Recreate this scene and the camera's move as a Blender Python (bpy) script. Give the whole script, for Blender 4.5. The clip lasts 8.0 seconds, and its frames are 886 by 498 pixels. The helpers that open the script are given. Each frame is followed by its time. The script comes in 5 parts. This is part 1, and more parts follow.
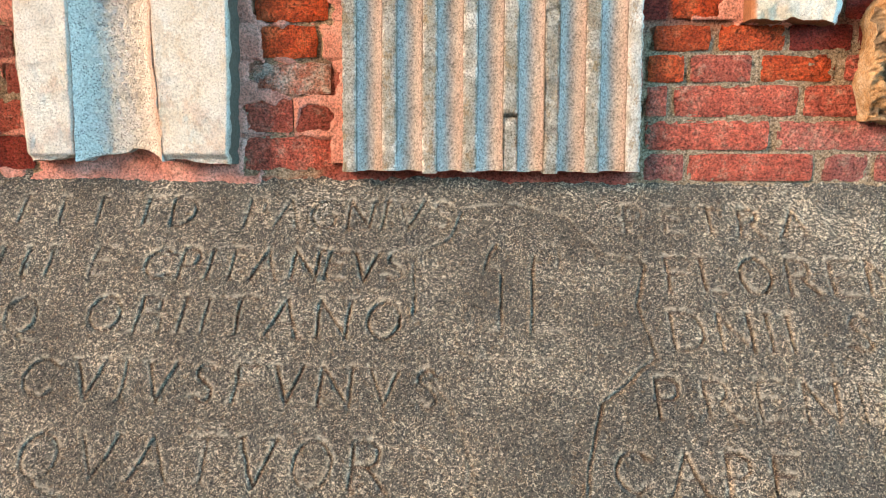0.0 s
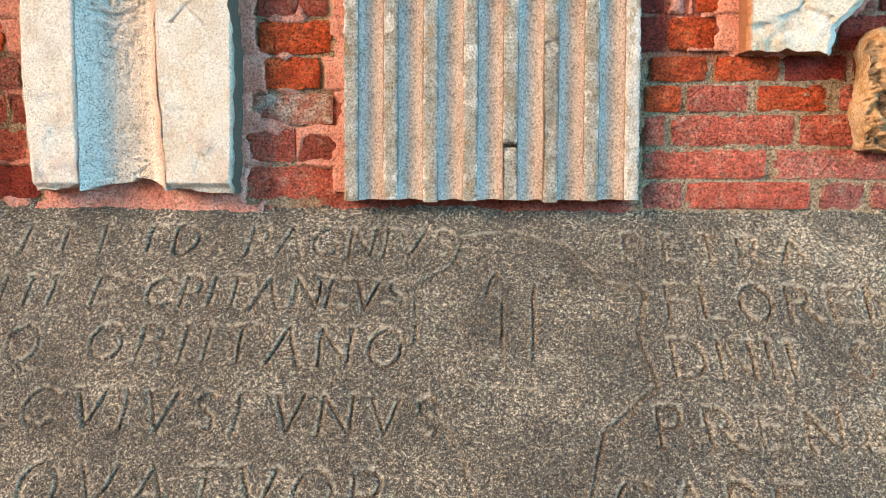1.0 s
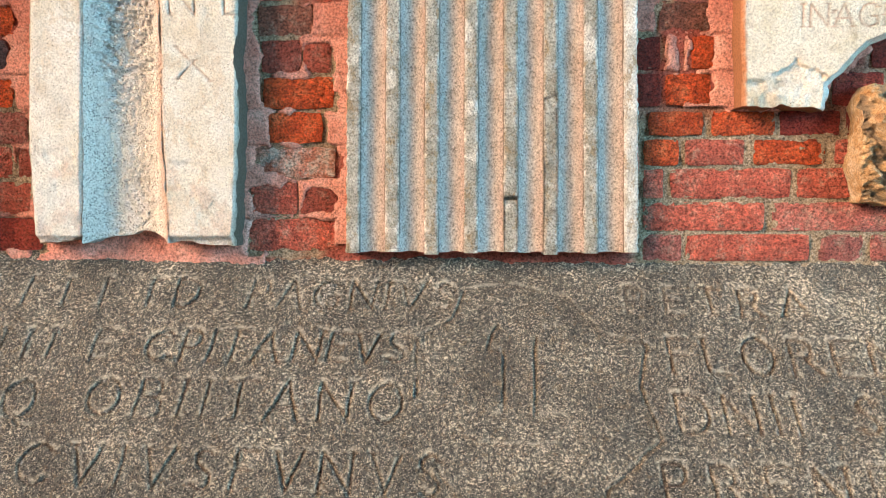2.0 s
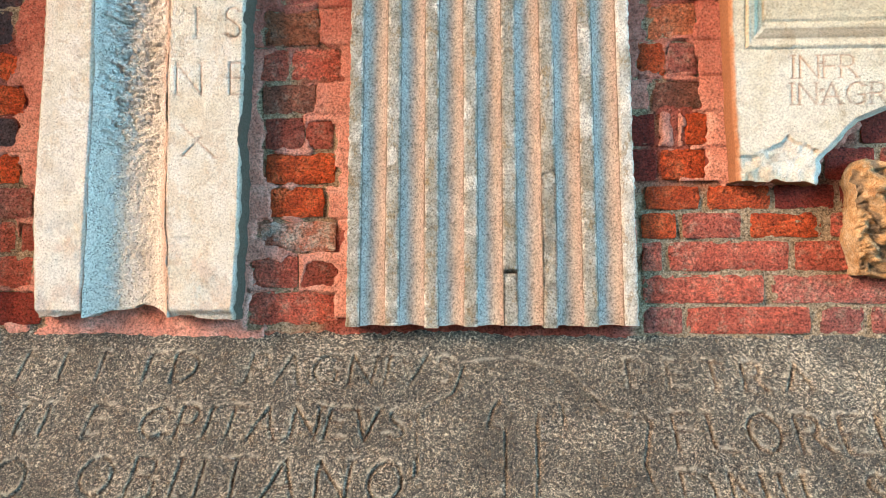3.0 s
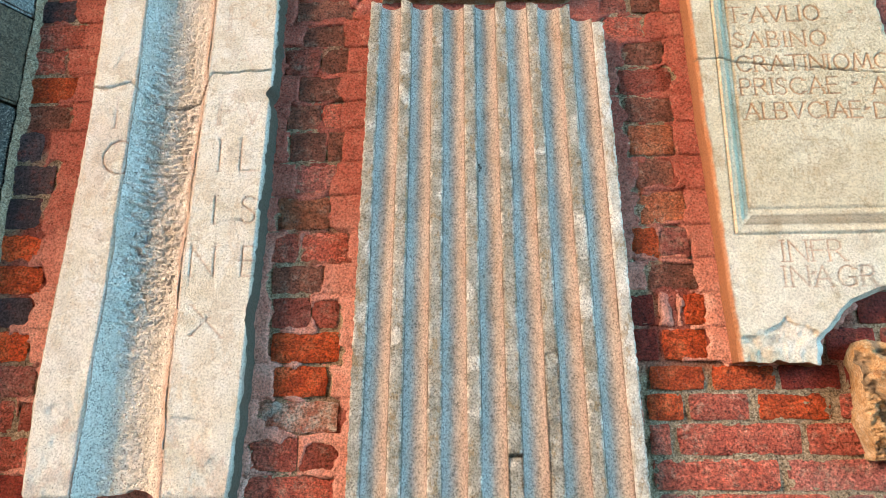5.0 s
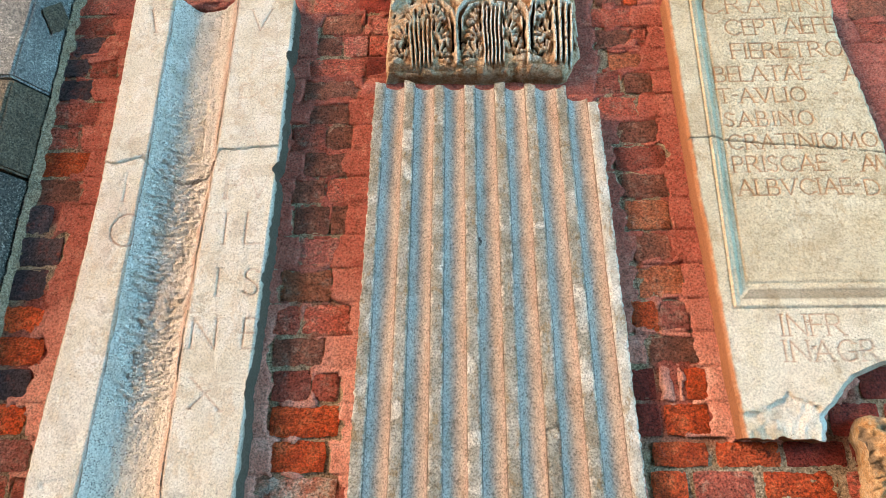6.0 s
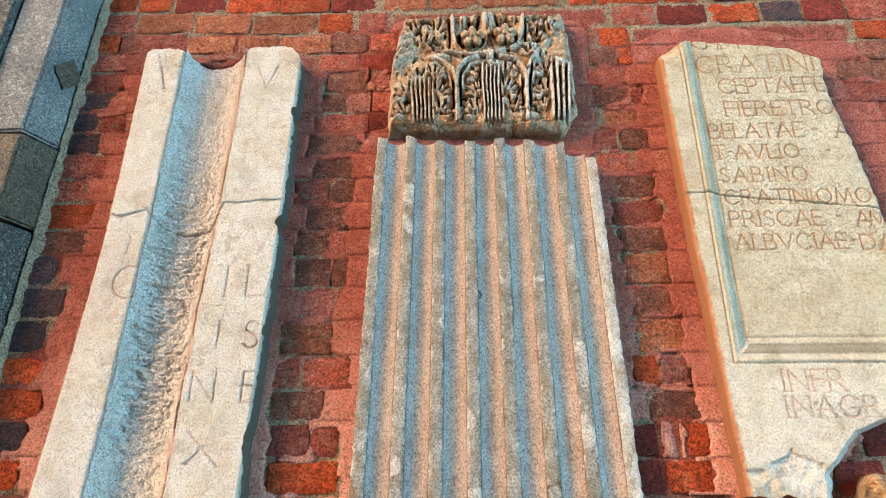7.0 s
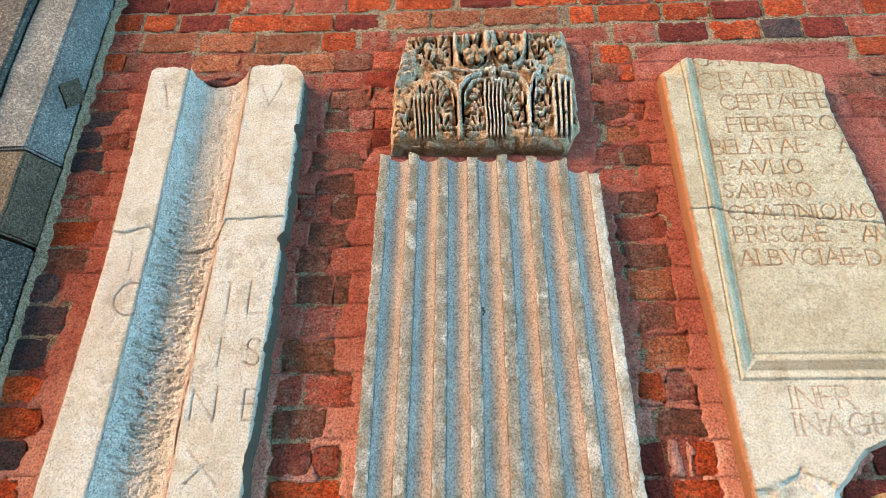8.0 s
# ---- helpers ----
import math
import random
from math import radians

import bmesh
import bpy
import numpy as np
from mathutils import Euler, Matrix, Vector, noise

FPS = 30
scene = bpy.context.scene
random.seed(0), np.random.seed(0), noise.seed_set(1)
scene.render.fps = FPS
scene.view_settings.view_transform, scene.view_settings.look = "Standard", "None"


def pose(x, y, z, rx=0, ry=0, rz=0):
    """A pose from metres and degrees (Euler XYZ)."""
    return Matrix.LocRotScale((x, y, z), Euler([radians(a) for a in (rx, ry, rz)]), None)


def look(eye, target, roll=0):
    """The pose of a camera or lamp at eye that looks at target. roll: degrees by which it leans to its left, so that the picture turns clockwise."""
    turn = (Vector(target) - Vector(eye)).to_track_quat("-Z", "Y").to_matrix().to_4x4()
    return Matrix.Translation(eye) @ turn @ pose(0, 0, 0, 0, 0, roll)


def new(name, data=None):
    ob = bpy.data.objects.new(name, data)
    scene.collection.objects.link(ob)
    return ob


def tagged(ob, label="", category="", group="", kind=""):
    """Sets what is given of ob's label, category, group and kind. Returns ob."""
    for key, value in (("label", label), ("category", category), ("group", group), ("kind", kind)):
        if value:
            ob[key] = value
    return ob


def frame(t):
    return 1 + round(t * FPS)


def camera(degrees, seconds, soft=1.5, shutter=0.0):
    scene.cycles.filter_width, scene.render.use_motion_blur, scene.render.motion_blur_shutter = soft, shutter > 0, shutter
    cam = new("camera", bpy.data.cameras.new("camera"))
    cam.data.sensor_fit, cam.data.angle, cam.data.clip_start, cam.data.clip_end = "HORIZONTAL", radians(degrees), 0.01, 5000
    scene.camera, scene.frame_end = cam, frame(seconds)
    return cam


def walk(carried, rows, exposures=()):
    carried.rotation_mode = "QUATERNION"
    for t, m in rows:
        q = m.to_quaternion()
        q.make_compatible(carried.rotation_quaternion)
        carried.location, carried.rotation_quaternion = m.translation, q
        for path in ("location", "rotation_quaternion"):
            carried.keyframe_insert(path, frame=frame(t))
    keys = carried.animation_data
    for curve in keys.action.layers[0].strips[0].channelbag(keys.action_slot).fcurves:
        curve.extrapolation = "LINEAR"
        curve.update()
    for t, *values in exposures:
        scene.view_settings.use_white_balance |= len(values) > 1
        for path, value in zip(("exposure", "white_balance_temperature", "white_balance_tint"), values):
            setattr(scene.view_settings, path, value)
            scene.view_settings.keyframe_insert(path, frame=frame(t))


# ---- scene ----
cam = camera(68.0, 8.0, soft=0.5)
PATH = [
    (0, (0.261, -1.392, 0.065), (0.18, 0.58, -0.263), 0.1),
    (0.5, (0.26, -1.393, 0.07), (0.178, 0.582, -0.232), 0.0),
    (1, (0.26, -1.398, 0.076), (0.178, 0.584, -0.182), -0.0),
    (2.5, (0.254, -1.399, 0.108), (0.176, 0.599, 0.065), -0.1),
    (3, (0.255, -1.4, 0.118), (0.177, 0.598, 0.18), -0.2),
    (3.5, (0.257, -1.402, 0.128), (0.177, 0.588, 0.308), -0.3),
    (4, (0.259, -1.407, 0.137), (0.174, 0.568, 0.44), -0.3),
    (4.5, (0.259, -1.414, 0.153), (0.171, 0.54, 0.572), -0.2),
    (6, (0.258, -1.442, 0.176), (0.173, 0.423, 0.893), 0.1),
    (6.5, (0.256, -1.452, 0.178), (0.176, 0.382, 0.973), 0.1),
    (7, (0.257, -1.456, 0.183), (0.175, 0.352, 1.034), 0.3),
    (7.5, (0.258, -1.453, 0.183), (0.172, 0.337, 1.07), 0.3),
    (8, (0.256, -1.448, 0.182), (0.167, 0.335, 1.083), 0.3),
]
walk(cam, [(t, look(eye, target, roll)) for t, eye, target, roll in PATH], [(0, 1.31), (2.5, 1.28), (4.5, 1.20), (6, 1.11), (8, 1.10)])

# ---- light ----
world = bpy.data.worlds.new("sky")
scene.world = world
world.use_nodes = True
sky = world.node_tree.nodes.new("ShaderNodeTexSky")
sky.sky_type, sky.sun_disc = "NISHITA", False
sky.sun_elevation, sky.sun_rotation = radians(30), radians(-112)
sky.ozone_density, sky.dust_density = 5.0, 0.3
deep = world.node_tree.nodes.new("ShaderNodeHueSaturation")
deep.inputs["Saturation"].default_value = 1.15
world.node_tree.links.new(sky.outputs[0], deep.inputs["Color"])
world.node_tree.links.new(deep.outputs[0], world.node_tree.nodes["Background"].inputs[0])
world.node_tree.nodes["Background"].inputs[1].default_value = 0.088
sun = new("sun", bpy.data.lights.new("sun", "SUN"))
sun.data.energy, sun.data.angle, sun.data.color = 4.8, radians(34), (1.0, 0.67, 0.41)
sun.matrix_world = look((-2.75, -1.6, 1.65), (0, 0, 0))
# added blue area lamp on the right, in place of unseen sky light
side_lamp = new("gallery_daylight", bpy.data.lights.new("gallery_daylight", "AREA"))
side_lamp.data.shape, side_lamp.data.size, side_lamp.data.size_y = "RECTANGLE", 4.6, 3.6
side_lamp.data.energy, side_lamp.data.color = 940.0, (0.34, 0.765, 1.0)
side_lamp.matrix_world = look((10.0, -4.7, 2.4), (0.2, 0.0, 0.8))


# ---- materials ----
def rgb(v):
    return (v[0], v[1], v[2], 1.0)


class Nodes:
    """A small builder for procedural node materials in world-size coordinates."""

    def __init__(self, name, rough=0.9):
        self.m = bpy.data.materials.new(name)
        self.m.use_nodes = True
        self.t = self.m.node_tree
        self.b = self.t.nodes["Principled BSDF"]
        self.b.inputs["Roughness"].default_value = rough
        self.b.inputs["Specular IOR Level"].default_value = 0.25
        geo = self.t.nodes.new("ShaderNodeNewGeometry")
        self.pos = geo.outputs["Position"]

    def link(self, a, b):
        self.t.links.new(a, b)

    def stretch(self, sx, sy, sz):
        n = self.t.nodes.new("ShaderNodeVectorMath")
        n.operation = "MULTIPLY"
        self.link(self.pos, n.inputs[0])
        n.inputs[1].default_value = (sx, sy, sz)
        return n.outputs[0]

    def shifted(self, amount):
        """Positions moved by each object's own random number."""
        info = self.t.nodes.new("ShaderNodeObjectInfo")
        n = self.t.nodes.new("ShaderNodeVectorMath")
        n.operation = "MULTIPLY_ADD"
        self.link(info.outputs["Random"], n.inputs[0])
        n.inputs[1].default_value = (amount, amount * 0.7, amount * 1.3)
        self.link(self.pos, n.inputs[2])
        return n.outputs[0], info.outputs["Random"]

    def noise(self, scale, detail=5, rough=0.6, vec=None, out="Fac"):
        n = self.t.nodes.new("ShaderNodeTexNoise")
        n.inputs["Scale"].default_value = scale
        n.inputs["Detail"].default_value = detail
        n.inputs["Roughness"].default_value = rough
        self.link(vec or self.pos, n.inputs["Vector"])
        return n.outputs[out]

    def cells(self, scale, vec=None, out="Color", feature="F1"):
        n = self.t.nodes.new("ShaderNodeTexVoronoi")
        n.feature = feature
        n.inputs["Scale"].default_value = scale
        self.link(vec or self.pos, n.inputs["Vector"])
        if out != "Color":
            return n.outputs[out]
        split = self.t.nodes.new("ShaderNodeSeparateColor")
        self.link(n.outputs[out], split.inputs[0])
        return split.outputs[0]

    def grit(self, colour, amount, scale=330, vec=None):
        """Darkens and lightens a colour grain by grain."""
        g = self.ramp(self.noise(scale, 3, 0.75, vec), (0.34, 1 - amount), (0.5, 1.0), (0.68, 1 + amount * 0.7))
        return self.mix(1.0, colour, g, "MULTIPLY")

    def ramp(self, fac, *stops):
        n = self.t.nodes.new("ShaderNodeValToRGB")
        e = n.color_ramp.elements
        while len(e) < len(stops):
            e.new(0.5)
        for el, (at, col) in zip(e, stops):
            el.position = at
            el.color = rgb(col) if not isinstance(col, (int, float)) else (col, col, col, 1)
        self.link(fac, n.inputs[0])
        return n.outputs[0]

    def mix(self, fac, a, b, blend="MIX"):
        n = self.t.nodes.new("ShaderNodeMix")
        n.data_type, n.blend_type = "RGBA", blend
        for sock, v in ((n.inputs[0], fac), (n.inputs[6], a), (n.inputs[7], b)):
            if isinstance(v, tuple):
                sock.default_value = rgb(v)
            elif isinstance(v, (int, float)):
                sock.default_value = v
            else:
                self.link(v, sock)
        return n.outputs[2]

    def attribute(self, name):
        n = self.t.nodes.new("ShaderNodeAttribute")
        n.attribute_name = name
        return n.outputs["Fac"]

    def gain(self, v, k):
        n = self.t.nodes.new("ShaderNodeMath")
        n.operation = "MULTIPLY"
        self.link(v, n.inputs[0])
        n.inputs[1].default_value = k
        return n.outputs[0]

    def done(self, colour, *bumps):
        self.link(colour, self.b.inputs["Base Color"])
        last = None
        for height, dist in bumps:
            n = self.t.nodes.new("ShaderNodeBump")
            n.inputs["Distance"].default_value = dist
            n.inputs["Strength"].default_value = 1.0
            self.link(height, n.inputs["Height"])
            if last is not None:
                self.link(last, n.inputs["Normal"])
            last = n.outputs[0]
        if last is not None:
            self.link(last, self.b.inputs["Normal"])
        return self.m


def brick_material(name, low, mid, high, scum=0.55, bloom=(0.50, 0.34, 0.27)):
    """Fired clay: blotchy body, pits, pale lime scum in patches."""
    k = Nodes(name, 0.88)
    vec, rnd = k.shifted(37.0)
    body = k.ramp(k.noise(26, 6, 0.7, vec), (0.3, low), (0.52, mid), (0.72, high))
    fine = k.noise(210, 4, 0.7, vec)
    body = k.mix(k.ramp(fine, (0.35, 0.0), (0.75, 0.45)), body, tuple(c * 0.5 for c in mid))
    lime = k.ramp(k.noise(34, 8, 0.75, vec), (scum, 0.0), (scum + 0.14, 0.8))
    body = k.mix(lime, body, bloom)
    tone = k.ramp(rnd, (0.0, (0.72, 0.72, 0.74)), (1.0, (1.25, 1.2, 1.15)))
    body = k.mix(1.0, body, tone, "MULTIPLY")
    body = k.mix(k.ramp(k.noise(85, 5, 0.75, vec), (0.57, 0.0), (0.72, 0.55)), body, tuple(v * 0.28 for v in mid))
    drag = k.t.nodes.new("ShaderNodeVectorMath")
    drag.operation = "MULTIPLY"
    k.link(vec, drag.inputs[0])
    drag.inputs[1].default_value = (0.7, 1.0, 1.4)
    streak = k.noise(95, 6, 0.8, drag.outputs[0])
    body = k.mix(1.0, body, k.ramp(streak, (0.34, 0.58), (0.5, 1.0), (0.66, 1.35)), "MULTIPLY")
    body = k.mix(k.ramp(k.noise(48, 7, 0.8, vec), (0.60, 0.0), (0.66, 0.7)), body, tuple(v * 0.30 for v in mid))
    body = k.grit(body, 0.75, 190, vec)
    pits = k.ramp(k.cells(150, vec, "Distance"), (0.04, 0.0), (0.28, 1.0))
    return k.done(body, (streak, 0.020), (k.noise(60, 7, 0.8, vec), 0.020), (fine, 0.007), (pits, 0.003))


BRICK = {
    "b": brick_material("orange_brick", (0.52, 0.066, 0.024), (0.80, 0.135, 0.042), (0.84, 0.27, 0.12), 0.62),
    "r": brick_material("red_brick", (0.42, 0.085, 0.06), (0.60, 0.15, 0.105), (0.68, 0.29, 0.225), 0.53),
    "m": brick_material("maroon_brick", (0.189, 0.0295, 0.0236), (0.33, 0.0531, 0.0413), (0.472, 0.106, 0.0649), 0.62),
    "n": brick_material("brown_brick", (0.17, 0.075, 0.055), (0.36, 0.135, 0.095), (0.54, 0.21, 0.14), 0.54),
    "o": brick_material("weathered_brick", (0.389, 0.1, 0.0531), (0.555, 0.189, 0.1), (0.614, 0.295, 0.177), 0.54),
    "p": brick_material("pale_brick", (0.401, 0.118, 0.1), (0.555, 0.177, 0.147), (0.661, 0.33, 0.283), 0.50),
    "u": brick_material("overfired_brick", (0.0708, 0.059, 0.0708), (0.142, 0.1, 0.112), (0.342, 0.0708, 0.0472), 0.62),
    "w": brick_material("limed_brick", (0.72, 0.11, 0.04), (0.74, 0.40, 0.30), (0.86, 0.82, 0.76), 0.47, (0.84, 0.81, 0.75)),
}


def mortar_material():
    k = Nodes("sandy_mortar", 0.95)
    grain = k.cells(420, None, "Color")
    c = k.ramp(k.noise(18, 6, 0.7), (0.3, (0.24, 0.185, 0.125)), (0.55, (0.40, 0.31, 0.21)), (0.75, (0.56, 0.46, 0.33)))
    c = k.mix(0.35, c, k.ramp(grain, (0.1, (0.10, 0.085, 0.07)), (0.6, (0.40, 0.34, 0.26)), (0.95, (0.75, 0.70, 0.60))))
    c = k.grit(c, 0.7, 200)
    return k.done(c, (k.noise(70, 6, 0.75), 0.018), (grain, 0.004))


def bed_material():
    """Sandy lime mortar along the joints, a thin old red wash over the rest of the wall."""
    k = Nodes("wall_bed", 0.95)
    grain = k.cells(420, None, "Color")
    sand = k.ramp(k.noise(18, 6, 0.7), (0.3, (0.25, 0.17, 0.10)), (0.55, (0.43, 0.31, 0.195)), (0.75, (0.62, 0.48, 0.33)))
    sand = k.mix(0.35, sand, k.ramp(grain, (0.1, (0.10, 0.085, 0.07)), (0.6, (0.40, 0.34, 0.26)), (0.95, (0.75, 0.70, 0.60))))
    red = k.ramp(k.noise(14, 7, 0.7), (0.3, (0.24, 0.06, 0.044)), (0.52, (0.37, 0.095, 0.07)), (0.75, (0.46, 0.18, 0.14)))
    c = k.mix(k.attribute("joint"), red, sand)
    c = k.grit(c, 0.75, 190)
    return k.done(c, (k.noise(90, 7, 0.8), 0.028), (grain, 0.004))


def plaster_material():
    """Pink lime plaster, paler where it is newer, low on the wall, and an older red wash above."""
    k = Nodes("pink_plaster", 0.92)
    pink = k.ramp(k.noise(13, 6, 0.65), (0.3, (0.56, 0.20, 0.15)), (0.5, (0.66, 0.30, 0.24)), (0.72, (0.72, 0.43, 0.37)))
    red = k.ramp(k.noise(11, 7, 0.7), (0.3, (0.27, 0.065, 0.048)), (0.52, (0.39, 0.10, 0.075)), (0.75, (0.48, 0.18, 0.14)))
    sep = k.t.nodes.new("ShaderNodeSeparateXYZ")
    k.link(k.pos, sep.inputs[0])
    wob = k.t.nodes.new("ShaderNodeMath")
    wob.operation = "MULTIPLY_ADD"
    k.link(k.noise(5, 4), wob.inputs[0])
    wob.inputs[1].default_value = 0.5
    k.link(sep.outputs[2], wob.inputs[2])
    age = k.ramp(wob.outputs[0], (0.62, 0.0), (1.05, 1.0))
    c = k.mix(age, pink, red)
    c = k.mix(k.ramp(k.noise(46, 8, 0.75), (0.55, 0.0), (0.66, 0.65)), c, (0.22, 0.07, 0.05))
    c = k.mix(k.ramp(k.noise(19, 8, 0.78, k.stretch(1, 2, 1.4)), (0.57, 0.0), (0.63, 0.6)), c, (0.58, 0.25, 0.19))
    c = k.mix(k.ramp(k.noise(260, 3, 0.7), (0.5, 0.0), (0.8, 0.4)), c, (0.60, 0.42, 0.36))
    c = k.grit(c, 0.62, 200)
    return k.done(c, (k.noise(55, 7, 0.75), 0.012), (k.noise(330, 3, 0.7), 0.004))


def limestone_material(name, tones, stain, pit=0.5, strength=1.0, scale=12, blots=0.6, tea=0.0, pock=0.0, grain=0.42):
    """Cream stone with sharp-edged tea stains, pale fresh patches and pores; attributes add letter pigment, soil,
    painted light and shade.
    """
    k = Nodes(name, 0.86)
    c = k.ramp(k.noise(scale, 7, 0.72), (0.30, tones[0]), (0.48, tones[1]), (0.66, tones[2]))
    c = k.mix(k.ramp(k.noise(scale * 1.7, 8, 0.72, k.stretch(1, 1, 0.6)), (0.545, 0.0), (0.60, blots)), c, stain)
    c = k.mix(k.ramp(k.noise(scale * 1.3, 7, 0.75, k.stretch(1, 3, 0.8)), (0.56, 0.0), (0.61, blots * 0.8)), c, tones[2])
    c = k.mix(k.ramp(k.noise(150, 5, 0.75), (0.58, 0.0), (0.68, 0.5)), c, tuple(v * 0.5 for v in stain))
    if tea:
        ring = k.ramp(k.noise(11, 6, 0.66, k.stretch(1, 1, 1.5)), (0.565, 0.0), (0.575, tea), (0.60, tea * 0.55), (0.66, tea * 0.8))
        c = k.mix(ring, c, tuple(v * 0.74 for v in stain))
        c = k.mix(k.ramp(k.noise(31, 7, 0.75), (0.60, 0.0), (0.635, tea)), c, tuple(v * 0.62 for v in stain))
    lime = k.mix(1.0, k.attribute("lime"), k.ramp(k.noise(9, 7, 0.7), (0.40, 0.25), (0.52, 1.0)), "MULTIPLY")
    c = k.mix(lime, c, (0.90, 0.875, 0.83))
    if pock:
        spots = k.ramp(k.cells(210, None, "Distance"), (0.20, pock), (0.40, 0.0))
        c = k.mix(k.mix(1.0, spots, k.ramp(k.noise(60, 4), (0.46, 0.0), (0.52, 1.0)), "MULTIPLY"), c, (0.13, 0.115, 0.10))
    pores = k.ramp(k.cells(95, None, "Distance"), (0.04, 1.0), (0.14, 0.0))
    gate = k.ramp(k.noise(24, 3), (pit, 0.0), (pit + 0.06, 1.0))
    hole = k.mix(1.0, pores, gate, "MULTIPLY")
    c = k.mix(k.gain(hole, 0.9), c, (0.10, 0.075, 0.05))
    c = k.mix(k.attribute("ink_and_light"), c, (0.42, 0.165, 0.07))
    c = k.mix(k.attribute("soil_shade"), c, (0.15, 0.13, 0.105))
    c = k.grit(c, grain, 230)
    return k.done(c, (k.noise(48, 8, 0.78), 0.013 * strength), (k.noise(260, 4, 0.75), 0.005 * strength), (k.ramp(hole, (0, 1.0), (1, 0.0)), 0.004))


CREAM = limestone_material("cream_limestone", ((0.69, 0.62, 0.49), (0.84, 0.79, 0.69), (0.93, 0.91, 0.87)), (0.62, 0.455, 0.27), 0.40, 1.5, 12, 0.42, 0.45, 0.0, 0.3)
TABLET = limestone_material("tablet_limestone", ((0.50, 0.43, 0.30), (0.60, 0.54, 0.41), (0.69, 0.645, 0.53)), (0.47, 0.36, 0.22), 0.54, 0.9, 12, 0.5, 0.4, 0.1, 0.3)
GROOVE = limestone_material("hacked_limestone", ((0.70, 0.68, 0.64), (0.82, 0.80, 0.77), (0.90, 0.89, 0.88)), (0.56, 0.49, 0.38), 0.46, 1.5, 14, 0.4, 0.0, 0.8)
FLUTE = limestone_material("flute_marble", ((0.43, 0.42, 0.41), (0.52, 0.505, 0.495), (0.60, 0.59, 0.58)), (0.40, 0.34, 0.28), 0.62, 1.2, 11, 0.4, 0.0, 0.15, 0.6)
FILLET = limestone_material("fillet_marble", ((0.29, 0.275, 0.225), (0.41, 0.40, 0.355), (0.60, 0.595, 0.56)), (0.36, 0.27, 0.16), 0.46, 1.6, 22, 0.75, 0.5, 0.35, 0.6)
LIMED = limestone_material("limed_marble", ((0.40, 0.37, 0.30), (0.60, 0.585, 0.54), (0.80, 0.80, 0.78)), (0.36, 0.26, 0.15), 0.5, 1.2, 24, 0.7)
OCHRE = limestone_material("ochre_marble", ((0.40, 0.19, 0.06), (0.52, 0.34, 0.18), (0.66, 0.54, 0.39)), (0.34, 0.14, 0.04), 0.6, 1.0, 20)


def capital_material():
    """Weathered carved marble: rust-brown wash and black crust; highlights painted on crests, shade painted in hollows.
    """
    k = Nodes("crusted_marble", 0.75)
    c = k.ramp(k.noise(26, 8, 0.78), (0.36, (0.38, 0.19, 0.09)), (0.45, (0.58, 0.36, 0.21)), (0.52, (0.76, 0.57, 0.39)), (0.62, (0.88, 0.78, 0.63)))
    crest_light = k.mix(1.0, k.attribute("lime"), k.ramp(k.noise(48, 7, 0.78), (0.36, 0.0), (0.48, 1.0)), "MULTIPLY")
    c = k.mix(crest_light, c, (0.92, 0.90, 0.85))
    c = k.mix(k.ramp(k.noise(70, 7, 0.78), (0.57, 0.0), (0.63, 0.75)), c, (0.42, 0.17, 0.07))
    c = k.mix(k.ramp(k.noise(120, 5, 0.75), (0.64, 0.0), (0.68, 0.9)), c, (0.05, 0.03, 0.02))
    c = k.mix(k.attribute("soil_shade"), c, (0.035, 0.020, 0.012))
    c = k.grit(c, 0.4, 220)
    return k.done(c, (k.noise(60, 7, 0.75), 0.010), (k.noise(240, 3, 0.7), 0.004))


